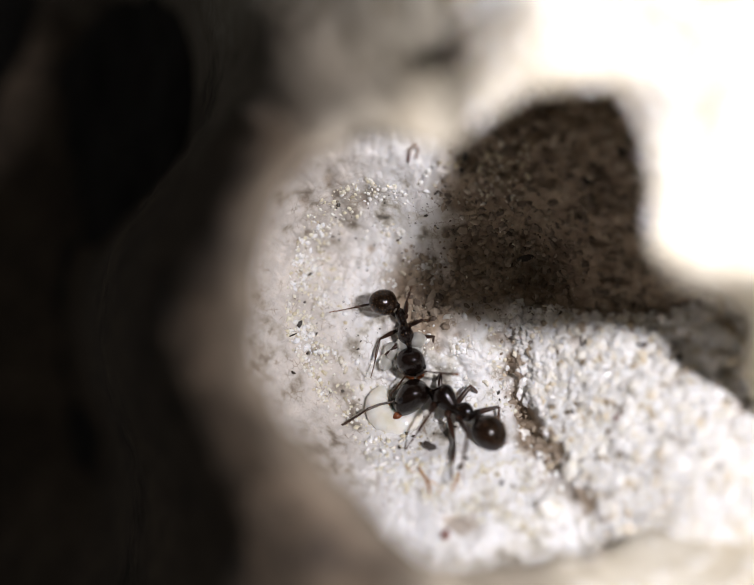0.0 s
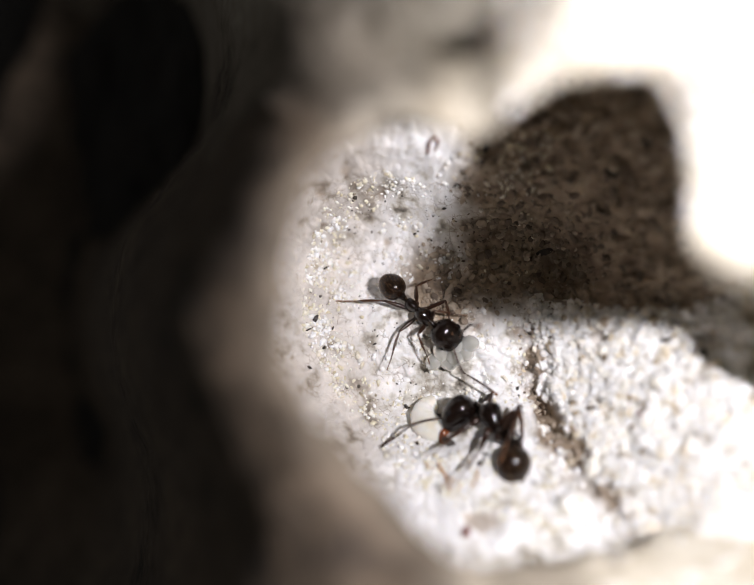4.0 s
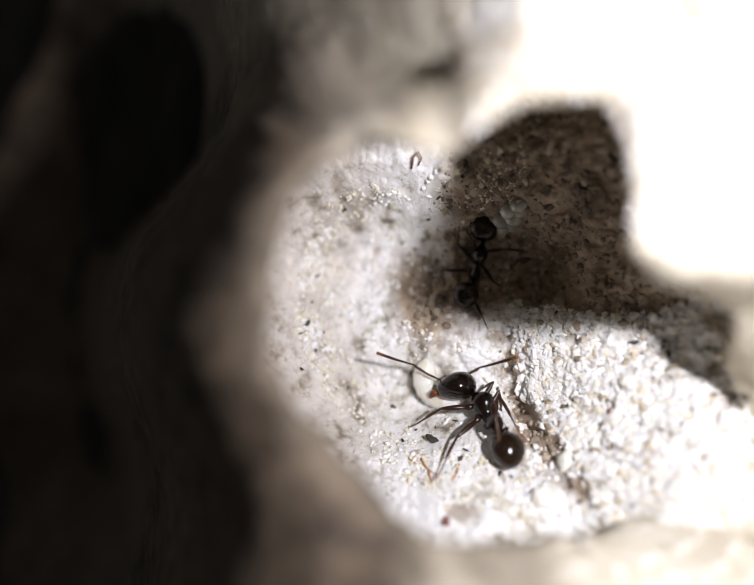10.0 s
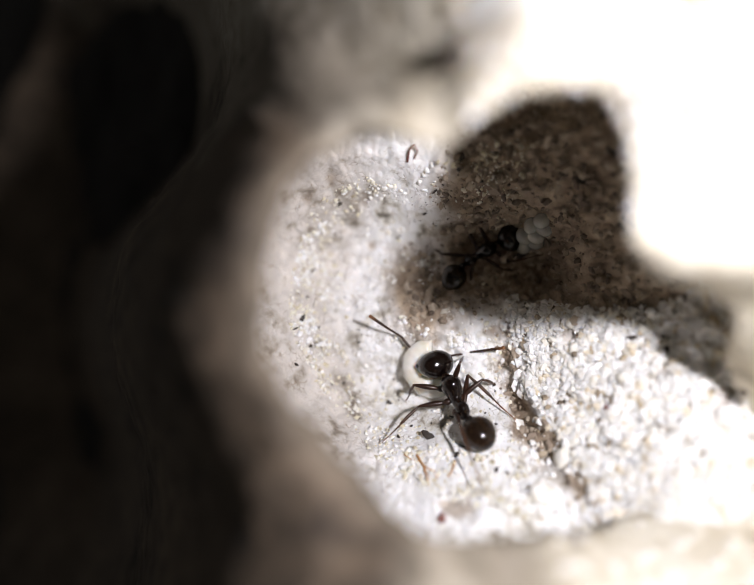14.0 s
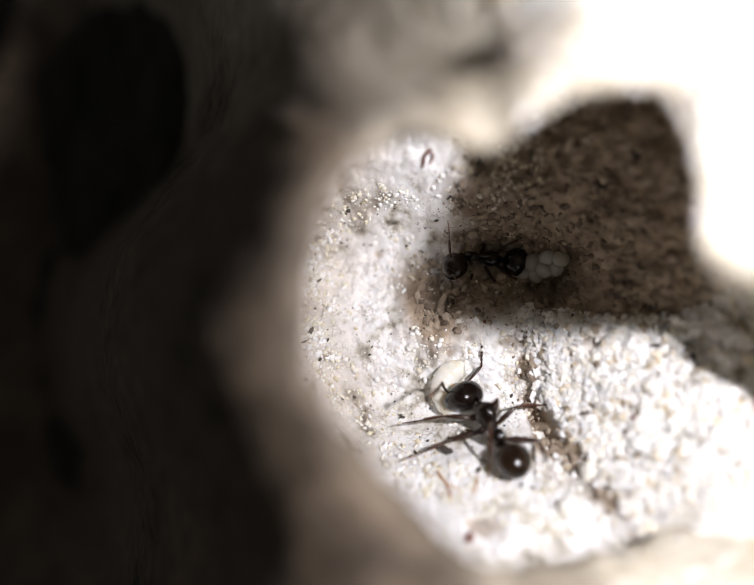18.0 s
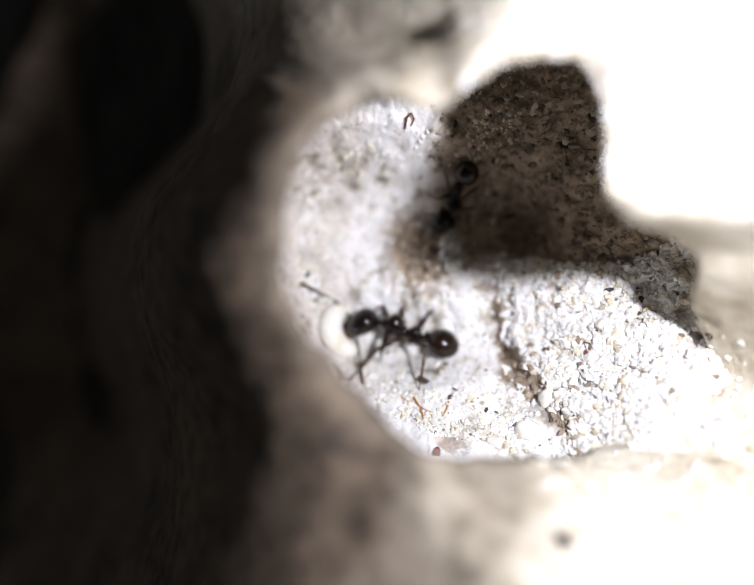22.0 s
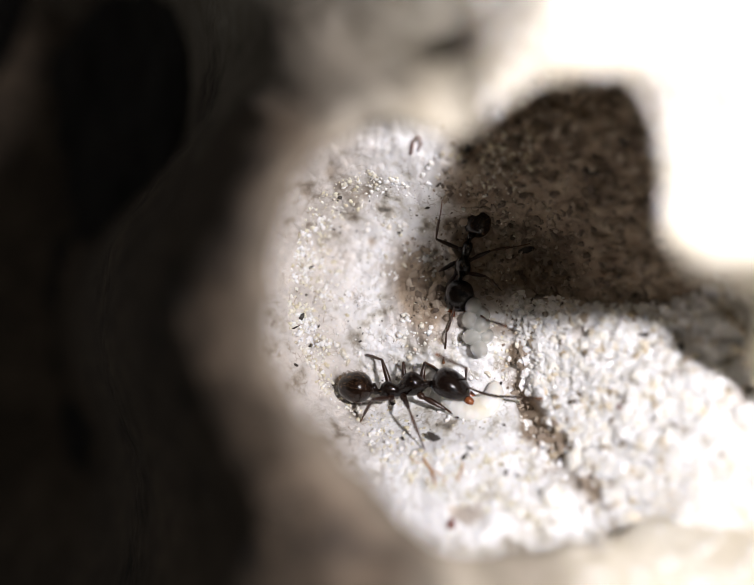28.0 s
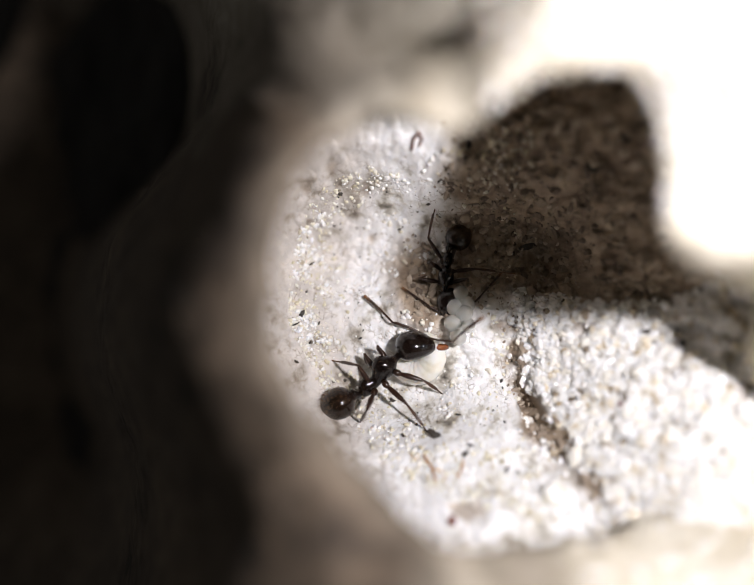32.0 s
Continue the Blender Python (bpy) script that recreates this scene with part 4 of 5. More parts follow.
# ---- what moves ----
# seconds; place of the trunk; heading; turn and nod of the head; turn and lift of the gaster
CARRIER_ROWS = [
    (0.0, 1.91, -3.00, 154, 22, 31, -27, 0),
    (0.5, 1.87, -3.13, 148, -3, 31, 4, 39),
    (1.0, 1.98, -3.10, 150, 16, 31, -20, 44),
    (1.5, 2.37, -3.24, 140, 33, 31, -51, 46),
    (2.0, 2.46, -3.13, 137, 43, 31, -65, 44),
    (2.5, 2.35, -3.32, 143, 32, 31, -65, 53),
    (4.5, 2.59, -3.58, 136, 50, 17, -65, 44),
    (5.0, 2.53, -3.45, 142, 40, 7, -65, 53),
    (5.5, 2.52, -3.45, 137, 42, 28, -65, 53),
    (6.0, 2.44, -3.29, 137, 47, 31, -65, 50),
    (6.5, 2.59, -3.33, 136, 44, 24, -65, 53),
    (7.0, 2.58, -3.38, 137, 40, 6, -65, 53),
    (7.5, 2.70, -3.42, 140, 51, 0, -65, 38),
    (8.0, 2.68, -3.37, 139, 51, 0, -65, 36),
    (8.5, 2.60, -3.39, 139, 38, 0, -65, 53),
    (9.0, 2.44, -3.07, 136, 37, 28, -54, 31),
    (9.5, 2.58, -3.25, 128, 5, 23, -9, 53),
    (10.0, 2.86, -3.23, 126, 16, 0, -34, 53),
    (10.5, 2.71, -3.17, 129, 25, 12, -42, 44),
    (11.0, 2.43, -3.02, 131, 18, 0, -30, 42),
    (11.5, 1.83, -2.82, 140, 16, 24, -23, 34),
    (12.0, 1.32, -2.70, 154, 26, 20, -29, 0),
    (12.5, 1.22, -2.82, 155, 13, 16, -16, 0),
    (13.0, 1.72, -2.68, 137, 13, 0, -17, 0),
    (13.5, 2.05, -2.78, 117, 0, 30, -0, 35),
    (14.0, 2.13, -2.91, 117, -1, 31, 1, 32),
    (14.5, 2.36, -3.17, 114, -3, 0, 6, 52),
    (16.5, 2.44, -3.49, 112, -11, 0, 31, 53),
    (17.0, 2.52, -3.37, 115, -1, 6, 3, 53),
    (17.5, 2.56, -3.33, 116, -1, 31, 1, 49),
    (18.0, 2.50, -3.28, 117, 10, 31, -14, 46),
    (18.5, 2.36, -3.27, 130, 20, 31, -26, 44),
    (19.0, 2.25, -3.22, 137, 20, 31, -25, 29),
    (19.5, 2.40, -3.22, 135, 17, 31, -27, 46),
    (20.0, 1.95, -2.93, 124, -3, 31, 4, 0),
    (20.5, 1.63, -2.62, 133, 5, 31, -6, 0),
    (21.0, 1.10, -2.42, 144, 6, 26, -8, 0),
    (21.5, 0.66, -2.44, 159, 12, 0, -14, 0),
    (22.0, 0.64, -2.62, 163, 6, 0, -8, 0),
    (22.5, 0.87, -2.76, 180, 14, 31, -19, 42),
    (23.0, 1.40, -2.63, 205, 58, 31, -65, 53),
    (23.5, 1.62, -2.56, 296, -14, 31, 65, 52),
    (24.0, 1.74, -2.71, 313, -39, 31, 65, 53),
    (24.5, 1.63, -2.68, 340, -10, 31, 65, 53),
    (25.0, 1.42, -2.78, 344, -10, 31, 65, 53),
    (25.5, 1.56, -2.81, 360, 5, 31, -10, 53),
    (27.5, 1.21, -2.71, 373, 8, 24, -9, 0),
    (28.0, 0.84, -2.89, 368, 6, 0, -10, 34),
    (28.5, 0.89, -2.92, 362, 2, 29, -2, 13),
    (29.0, 0.77, -2.98, 362, 4, 19, -5, 23),
    (29.5, 0.81, -2.90, 363, 1, 28, -2, 5),
    (30.0, 0.78, -2.84, 363, 1, 18, -2, 0),
    (30.5, 0.89, -2.84, 367, 5, 15, -7, 0),
    (31.0, 0.75, -2.87, 368, 10, 26, -11, 0),
    (31.5, 0.14, -2.71, 383, 8, 0, -15, 49),
    (32.0, 0.07, -2.54, 403, 14, 31, -15, 0),
]
LARVA_ROWS = [
    (0, 0.54, -3.35, 235),
    (0.5, 0.64, -3.09, 234),
    (1, 0.90, -3.26, 232),
    (1.5, 1.28, -3.35, 230),
    (2, 1.29, -3.17, 228),
    (2.5, 1.13, -3.37, 228),
    (4.5, 1.33, -3.66, 226),
    (5, 1.20, -3.52, 225),
    (5.5, 1.21, -3.47, 228),
    (6, 1.17, -3.32, 232),
    (6.5, 1.27, -3.35, 230),
    (7, 1.20, -3.39, 228),
    (7.5, 1.27, -3.69, 233),
    (8, 1.14, -3.75, 238),
    (8.5, 1.17, -3.56, 236),
    (9, 1.18, -3.13, 235),
    (9.5, 1.48, -2.83, 238),
    (10, 1.81, -2.65, 240),
    (10.5, 1.66, -2.86, 238),
    (11, 1.39, -2.63, 235),
    (11.5, 0.62, -2.64, 235),
    (12, 0.02, -2.86, 235),
    (12.5, -0.14, -2.95, 235),
    (13, 0.42, -2.48, 235),
    (13.5, 1.36, -2.26, 220),
    (14, 1.58, -2.43, 205),
    (14.5, 1.92, -2.33, 202),
    (16.5, 2.16, -2.15, 192),
    (17, 2.08, -2.09, 190),
    (17.5, 2.12, -2.49, 195),
    (18, 1.99, -2.70, 200),
    (18.5, 1.47, -2.96, 215),
    (19, 1.25, -3.03, 230),
    (19.5, 1.48, -3.31, 231),
    (20, 1.34, -3.03, 232),
    (20.5, 0.75, -2.67, 234),
    (21, 0.15, -2.51, 235),
    (21.5, -0.70, -2.65, 220),
    (22, -1.05, -2.76, 205),
    (22.5, -0.68, -3.59, 232),
    (23, 0.68, -3.96, 260),
    (23.5, 1.88, -4.09, 276),
    (24, 2.18, -4.06, 292),
    (24.5, 2.74, -3.80, 285),
    (25, 2.66, -3.80, 278),
    (25.5, 3.13, -3.49, 277),
    (27.5, 3.00, -2.94, 271),
    (28, 2.62, -3.15, 270),
    (28.5, 2.51, -3.39, 270),
    (29, 2.33, -3.37, 270),
    (29.5, 2.33, -3.35, 270),
    (30, 2.29, -3.29, 270),
    (30.5, 2.33, -3.22, 270),
    (31, 2.11, -3.28, 270),
    (31.5, 1.40, -2.71, 292),
    (32, 1.07, -2.16, 315),
]
NURSE_ROWS = [
    (0.0, 0.80, -1.11, -74, -18, 31, 65, 53),
    (0.5, 0.98, -1.07, -52, -23, 31, 65, 53),
    (1.0, 0.87, -0.87, -51, -12, 31, 43, 53),
    (1.5, 0.87, -0.72, -50, -15, 31, 40, 53),
    (2.0, 0.96, -0.58, -38, -24, 31, 59, 53),
    (2.5, 0.95, -1.03, -62, -13, 31, 45, 53),
    (4.5, 0.74, -0.71, -36, 10, 18, -17, 46),
    (5.0, 0.78, -0.38, -25, -4, 31, 9, 53),
    (5.5, 1.16, -0.48, -3, 7, 31, -10, 49),
    (6.0, 1.27, -0.48, 20, 17, 31, -43, 53),
    (6.5, 1.47, -0.12, 41, 8, 31, -19, 53),
    (7.0, 2.23, -0.03, 24, 8, 31, -12, 53),
    (7.5, 2.79, 0.20, 25, -4, 31, 5, 50),
    (8.0, 2.79, 0.43, 56, 2, 0, -4, 41),
    (8.5, 2.67, 0.50, 72, -1, 0, 2, 53),
    (9.0, 2.95, 0.73, 63, -6, 0, 10, 30),
    (9.5, 3.12, 0.93, 68, 6, 0, -10, 37),
    (10.0, 2.91, 1.06, 77, 11, 0, -23, 53),
    (10.5, 2.81, 1.01, 82, 8, 0, -15, 49),
    (11.0, 2.74, 0.90, 91, 12, 0, -24, 43),
    (11.5, 2.77, 1.02, 88, 10, 0, -17, 32),
    (12.0, 3.23, 1.26, 68, 7, 31, -9, 27),
    (12.5, 3.12, 1.30, 69, 8, 23, -12, 27),
    (13.0, 3.12, 1.12, 55, -2, 21, 3, 28),
    (13.5, 3.07, 1.01, 37, -19, 31, 27, 46),
    (14.0, 3.20, 1.11, 34, -19, 31, 18, 40),
    (14.5, 3.04, 1.11, 36, -25, 31, 40, 53),
    (16.5, 2.82, 0.93, 31, -17, 31, 65, 53),
    (17.0, 3.06, 1.07, 19, -9, 31, 27, 53),
    (17.5, 2.87, 1.06, 26, -3, 31, 65, 53),
    (18.0, 2.92, 1.12, -7, -3, 31, 65, 53),
    (18.5, 2.97, 0.89, -30, -7, 31, 65, 53),
    (19.0, 2.77, 1.00, -29, 8, 31, -65, 53),
    (19.5, 2.75, 1.15, -48, -12, 31, 65, 53),
    (20.0, 2.57, 1.28, -78, -7, 31, 65, 53),
    (20.5, 2.70, 1.31, -74, -13, 31, 65, 53),
    (21.0, 2.58, 1.25, -93, -21, 31, 65, 53),
    (21.5, 2.27, 1.34, -120, 11, 23, -65, 53),
    (22.0, 2.41, 1.41, -111, 0, 22, -8, 53),
    (22.5, 2.31, 1.38, -116, 8, 20, -62, 53),
    (23.0, 2.31, 1.45, -117, 30, 23, -65, 53),
    (23.5, 2.39, 1.66, -114, 14, 0, -65, 53),
    (24.0, 2.25, 1.50, -111, 15, 31, -37, 53),
    (24.5, 2.28, 1.61, -110, 7, 0, -65, 53),
    (25.0, 2.34, 1.40, -110, 2, 29, -7, 53),
    (25.5, 2.33, 1.54, -111, 12, 31, -42, 53),
    (27.5, 2.20, 1.44, -102, 16, 31, -45, 53),
    (28.0, 2.42, 0.58, -105, 12, 0, -19, 23),
    (28.5, 2.37, 0.68, -103, 11, 0, -18, 38),
    (29.0, 2.34, 0.70, -100, 22, 0, -33, 17),
    (29.5, 2.35, 0.64, -95, 21, 0, -27, 0),
    (30.0, 2.45, 0.75, -101, 12, 0, -20, 40),
    (30.5, 2.31, 0.70, -101, 5, 0, -8, 17),
    (30.8, 2.20, 0.38, -108, 15, 25, -28, 53),
    (31.0, 2.11, 0.31, -112, 15, 31, -65, 53),
    (31.5, 1.93, 0.09, -111, 27, 31, -28, 43),
    (32.0, 1.91, 0.20, -98, 33, 31, -37, 12),
]
EGG_ROWS = [
    (0, 0.74, -1.67, 40),
    (0.5, 1.14, -1.78, 50),
    (1, 1.02, -1.80, 60),
    (1.5, 1.00, -1.74, 58),
    (2, 1.16, -1.60, 55),
    (2.5, 1.08, -2.23, 49),
    (4.5, 1.77, -1.58, 26),
    (5, 1.93, -1.25, 20),
    (5.5, 2.60, -0.86, 25),
    (6, 2.76, -0.34, 30),
    (6.5, 2.77, 0.15, 28),
    (7, 3.66, -0.01, 25),
    (7.5, 4.22, 0.16, 42),
    (8, 4.00, 0.98, 60),
    (8.5, 3.66, 1.20, 58),
    (9, 4.15, 1.44, 55),
    (9.5, 4.15, 1.90, 62),
    (10, 3.73, 2.22, 70),
    (10.5, 3.35, 2.30, 75),
    (11, 2.85, 2.31, 80),
    (11.5, 3.03, 2.35, 60),
    (12, 3.93, 2.39, 40),
    (12.5, 3.90, 2.24, 48),
    (13, 4.31, 1.72, 55),
    (13.5, 4.45, 1.37, 58),
    (14, 4.55, 1.59, 60),
    (14.5, 4.40, 1.54, 60),
    (16.5, 4.24, 1.15, 60),
    (17, 4.55, 1.16, 60),
    (17.5, 4.32, 1.32, 40),
    (18, 4.47, 0.88, 20),
    (18.5, 4.31, 0.09, 40),
    (19, 4.10, 0.19, 60),
    (19.5, 3.85, -0.21, 78),
    (20, 3.37, -0.36, 95),
    (20.5, 3.39, -0.09, 92),
    (21, 2.84, 0.06, 90),
    (21.5, 2.33, -0.03, 90),
    (22, 2.41, -0.12, 90),
    (22.5, 2.26, -0.13, 90),
    (23, 2.41, 0.02, 90),
    (23.5, 2.53, 0.30, 90),
    (24, 2.64, 0.47, 90),
    (24.5, 2.58, 0.44, 90),
    (25, 2.64, 0.39, 90),
    (25.5, 2.71, 0.56, 92),
    (27.5, 2.69, 0.15, 98),
    (28, 2.73, -1.20, 100),
    (28.5, 2.67, -0.91, 100),
    (29, 2.77, -0.67, 100),
    (29.5, 2.77, -0.76, 98),
    (30, 2.58, -0.70, 95),
    (30.5, 2.46, -0.60, 95),
    (31, 2.29, -0.75, 95),
    (31.5, 2.12, -1.02, 92),
    (32, 2.24, -0.95, 90),
]

# seconds; turn, dip and twist of the limb, and how far its knee is bent
CARRIER_LIMBS = {
    "LA": [(0, 42, -14, 0), (1.5, 42, -14, 0), (4.5, 42, -14, 0), (5.25, 66, 6, 30), (6, 96, 9, 65), (7, 111, 55, 65), (7.5, 75, 3, 37), (8, 52, -52, 40), (9, 100, -22, 60), (9.5, 71, -38, 106), (10, 38, -29, 155), (10.5, 68, -29, 103), (11, 87, -10, 60), (12, 66, -11, 0), (12.33, 50, -39, 54), (12.67, 9, -39, 127), (13, -6, -11, 180), (14, -132, -127, 0), (17, -52, -130, -80), (18, 139, -32, 65), (19, 116, 0, 52), (20, 83, 23, 25), (21, 88, 3, 30), (21.33, 112, 19, -3), (21.67, 126, 45, -34), (22, 111, 72, -85), (22.5, 105, 35, -62), (23, 87, 2, -40), (24, 140, -14, -35), (25, 96, -34, -20), (26, 40, -48, -20), (27, -32, -54, 0), (28, -99, -44, 15), (28.33, -131, -25, -15), (28.67, -166, -23, -49), (29, -18, -141, 100), (30, 115, -67, -40), (31, -15, -149, 50), (31.5, -18, -143, 104), (32, 154, -38, -20)],
    "LF": [(0, 113, -2, -13, 96), (1, 118, 33, 3, 85), (1.33, 96, 35, 35, 76), (1.67, 77, 47, 67, 66), (2, 68, 65, 104, 57), (5, 68, 65, 127, 56), (5.33, 70, 60, 75, 66), (5.67, 79, 57, 28, 77), (6, 88, 59, -19, 88), (7, 99, 45, -12, 88), (7.33, 120, 49, -54, 78), (7.67, -47, 118, 79, 68), (8, -69, 105, 0, 59), (8.33, 83, 78, 99, 49), (8.67, 66, 72, 30, 40), (9, 73, 65, -17, 30), (10, 57, 33, -22, 45), (11, 47, 34, -20, 72), (12, 84, 12, 23, 120), (13, 77, -4, 0, 117), (14, 59, 4, -8, 82), (17, 60, 3, -8, 35), (18, 62, 12, -12, 24), (18.5, 72, 22, -20, 62), (19, 82, 33, -25, 100), (20, 78, -14, -30, 130), (21, 67, 12, 18, 116), (22, 99, 8, -1, 122), (22.75, 77, -29, -11, 117), (23.5, 44, -66, 0, 111), (30.5, 44, -66, 0, 111), (32, 7, -80, 88, 124)],
    "LM": [(0, -30, 148, 81, 22), (1, -30, 148, 81, 22), (5, 125, 31, -53, 9), (5.5, 146, 36, -75, 25), (6, -14, 132, 84, 41), (7, -36, 138, 75, 24), (8, -25, 108, 48, 50), (8.5, -18, 131, 108, 37), (9, 143, 31, -31, 23), (9.33, 130, 25, 12, 23), (9.67, 117, 28, 55, 22), (10, 108, 38, 100, 22), (11, 120, 25, 51, 18), (11.5, 72, 36, 74, 37), (12, 14, 59, 78, 56), (12.5, 49, 34, 45, 42), (13, 88, 29, 7, 28), (14, 73, 12, 68, 36), (17, 75, 14, 71, 12), (18, 79, 24, 96, 5), (19, 53, 56, 77, 4), (20, 53, 48, 81, 37), (20.5, 39, 43, 34, 55), (21, 35, 32, -7, 72), (21.5, 34, 34, 44, 54), (22, 35, 36, 96, 35), (22.5, -121, 115, -25, 50), (23, -57, 125, 72, 64), (23.33, 139, 11, -62, 71), (23.67, 120, -30, -22, 77), (24, 66, -39, 46, 83), (28, 76, -71, 22, 112), (29, 91, -73, 8, 100), (30, 96, -71, 0, 102), (31, 91, -73, 1, 93), (32, 67, -66, 33, 109)],
    "LH": [(0, 132, -3, -30, 25), (0.75, 141, -46, -20, 77), (1.5, 134, -90, 0, 130), (8.5, 134, -90, 0, 130), (10, 119, -52, 52, 116), (11, 91, -57, 55, 124), (12, 145, -39, 8, 81), (13, 171, -56, -10, 97), (14, 151, -45, 29, 41), (14.75, 139, -67, 17, 85), (15.5, 134, -90, 0, 130), (17.5, 134, -90, 0, 130), (18.25, 107, -52, 59, 147), (19, 127, -18, 79, 164), (19.5, 130, -41, 56, 127), (20, 153, -59, 17, 90), (21, 93, -38, 33, 93), (22, 130, -21, -12, 80), (23, 136, -1, 44, 112), (23.5, 138, -41, 22, 113), (24, 8, -110, 137, 114), (25, 154, -78, -7, 107), (28, 121, -72, 17, 70), (29, 153, -66, -45, 90), (30, 148, -64, -29, 66), (31, 150, -66, -36, 64), (32, 121, -113, -8, 107)],
    "RA": [(0, -42, -14, 0), (1.5, -42, -14, 0), (3.5, -42, -14, 0), (4.25, -82, -62, 32), (5, -7, -133, -50), (5.5, -11, -137, -6), (6, -11, -141, 35), (7, 112, -50, -65), (9, -35, -112, 35), (9.5, 10, -131, 16), (10, 35, -153, 20), (11, 21, -131, -12), (12, 35, -107, -65), (13, 91, -57, -110), (13.5, 20, -135, -8), (14, 64, 177, -10), (17, -92, -39, 130), (18, -123, -34, 90), (18.5, 43, -114, -60), (19, -53, -111, 50), (20, 38, -108, -82), (21, -138, -45, 50), (21.5, -88, -60, 50), (22, -10, -67, 20), (22.5, -95, -60, 70), (23, -138, -38, 75), (23.5, -4, -99, -51), (24, 68, -47, -115), (24.5, 55, -41, -148), (25, 41, -41, 180), (26.5, 19, -17, 169), (28, -6, 0, 150), (28.5, -39, 26, 122), (29, -85, 28, 80), (30, -87, 28, 75), (31, -88, 22, 25), (32, -62, 4, 90)],
    "RF": [(0, -22, -68, -32, 106), (1.5, -44, -66, 0, 111), (3.5, -44, -66, 0, 111), (5, 21, -43, -76, 109), (6, 21, -50, -80, 105), (7, 21, -47, -76, 98), (8, 27, -29, -76, 104), (9.5, -44, -66, 0, 111), (15.5, -44, -66, 0, 111), (17, -65, -58, 8, 132), (18, 33, -100, -135, 157), (19.5, -44, -66, 0, 111), (21.5, -44, -66, 0, 111), (22.25, -37, -35, 21, 85), (23, -21, -6, 42, 59), (23.5, -36, 31, 68, 47), (24, -22, 70, 108, 35), (24.5, -48, 43, 50, 47), (25, -39, 14, 18, 59), (26.5, -20, 18, -23, 32), (28, -7, 34, -64, 5), (29, -11, 39, -105, 25), (29.5, -14, 35, -66, 24), (30, -19, 34, -27, 23), (30.5, 3, 41, -60, 46), (31, 19, 57, -93, 69), (31.33, 4, 46, -52, 63), (31.67, -17, 44, -12, 56), (32, -35, 51, 28, 50)],
    "RM": [(0, -116, -68, 17, 97), (1, -127, -66, 17, 86), (2, -64, -102, -20, 127), (5, -39, -110, -65, 134), (6, -90, -79, -7, 112), (7, -87, -79, -2, 109), (8, -21, -77, -59, 122), (9, -6, -115, -97, 129), (10, -29, -63, -50, 125), (13, -53, -63, -22, 111), (14, -79, -30, -5, 78), (17, -66, -39, -23, 59), (18, -79, -41, -17, 52), (18.5, -96, -66, 4, 90), (19, -3, -105, -85, 128), (20, -77, -49, 4, 105), (23, -48, -56, -50, 92), (23.5, -85, -13, -27, 72), (24, -109, 33, -32, 52), (25, -66, 24, 17, 52), (28, -73, 3, 9, 61), (29, -71, 29, 29, 36), (30, -67, 32, 21, 29), (31, -85, 24, 28, 45), (31.5, -78, 36, -4, 30), (32, -81, 49, -41, 15)],
    "RH": [(0, -149, -36, -40, 108), (1, -150, -29, -88, 94), (2, 116, -130, 22, 146), (5, -26, -77, -135, 149), (6, -14, -77, -145, 144), (7, -20, -77, -141, 147), (8, -10, -76, -154, 153), (9, 90, -81, 85, 133), (10, -27, -33, -155, 144), (11, -28, -66, -152, 120), (12, -100, -64, -73, 105), (13, -32, -57, -111, 123), (14, -30, -13, -89, 126), (15.5, -75, -10, -95, 104), (17, -120, -12, -102, 82), (18, -122, -18, -107, 77), (18.5, -83, -44, -76, 72), (19, -32, -80, -71, 66), (20, -69, -51, -50, 90), (21, -45, -56, -102, 103), (22, -125, -60, 16, 83), (23, -16, -72, -99, 97), (23.5, -94, -53, -58, 97), (24, -130, -28, -65, 97), (25, -125, -30, -20, 102), (28, -108, -21, -53, 126), (29, -104, -20, -43, 126), (30, -105, -14, -43, 125), (31, -114, -16, -51, 123), (32, -114, -10, -62, 127)],
}
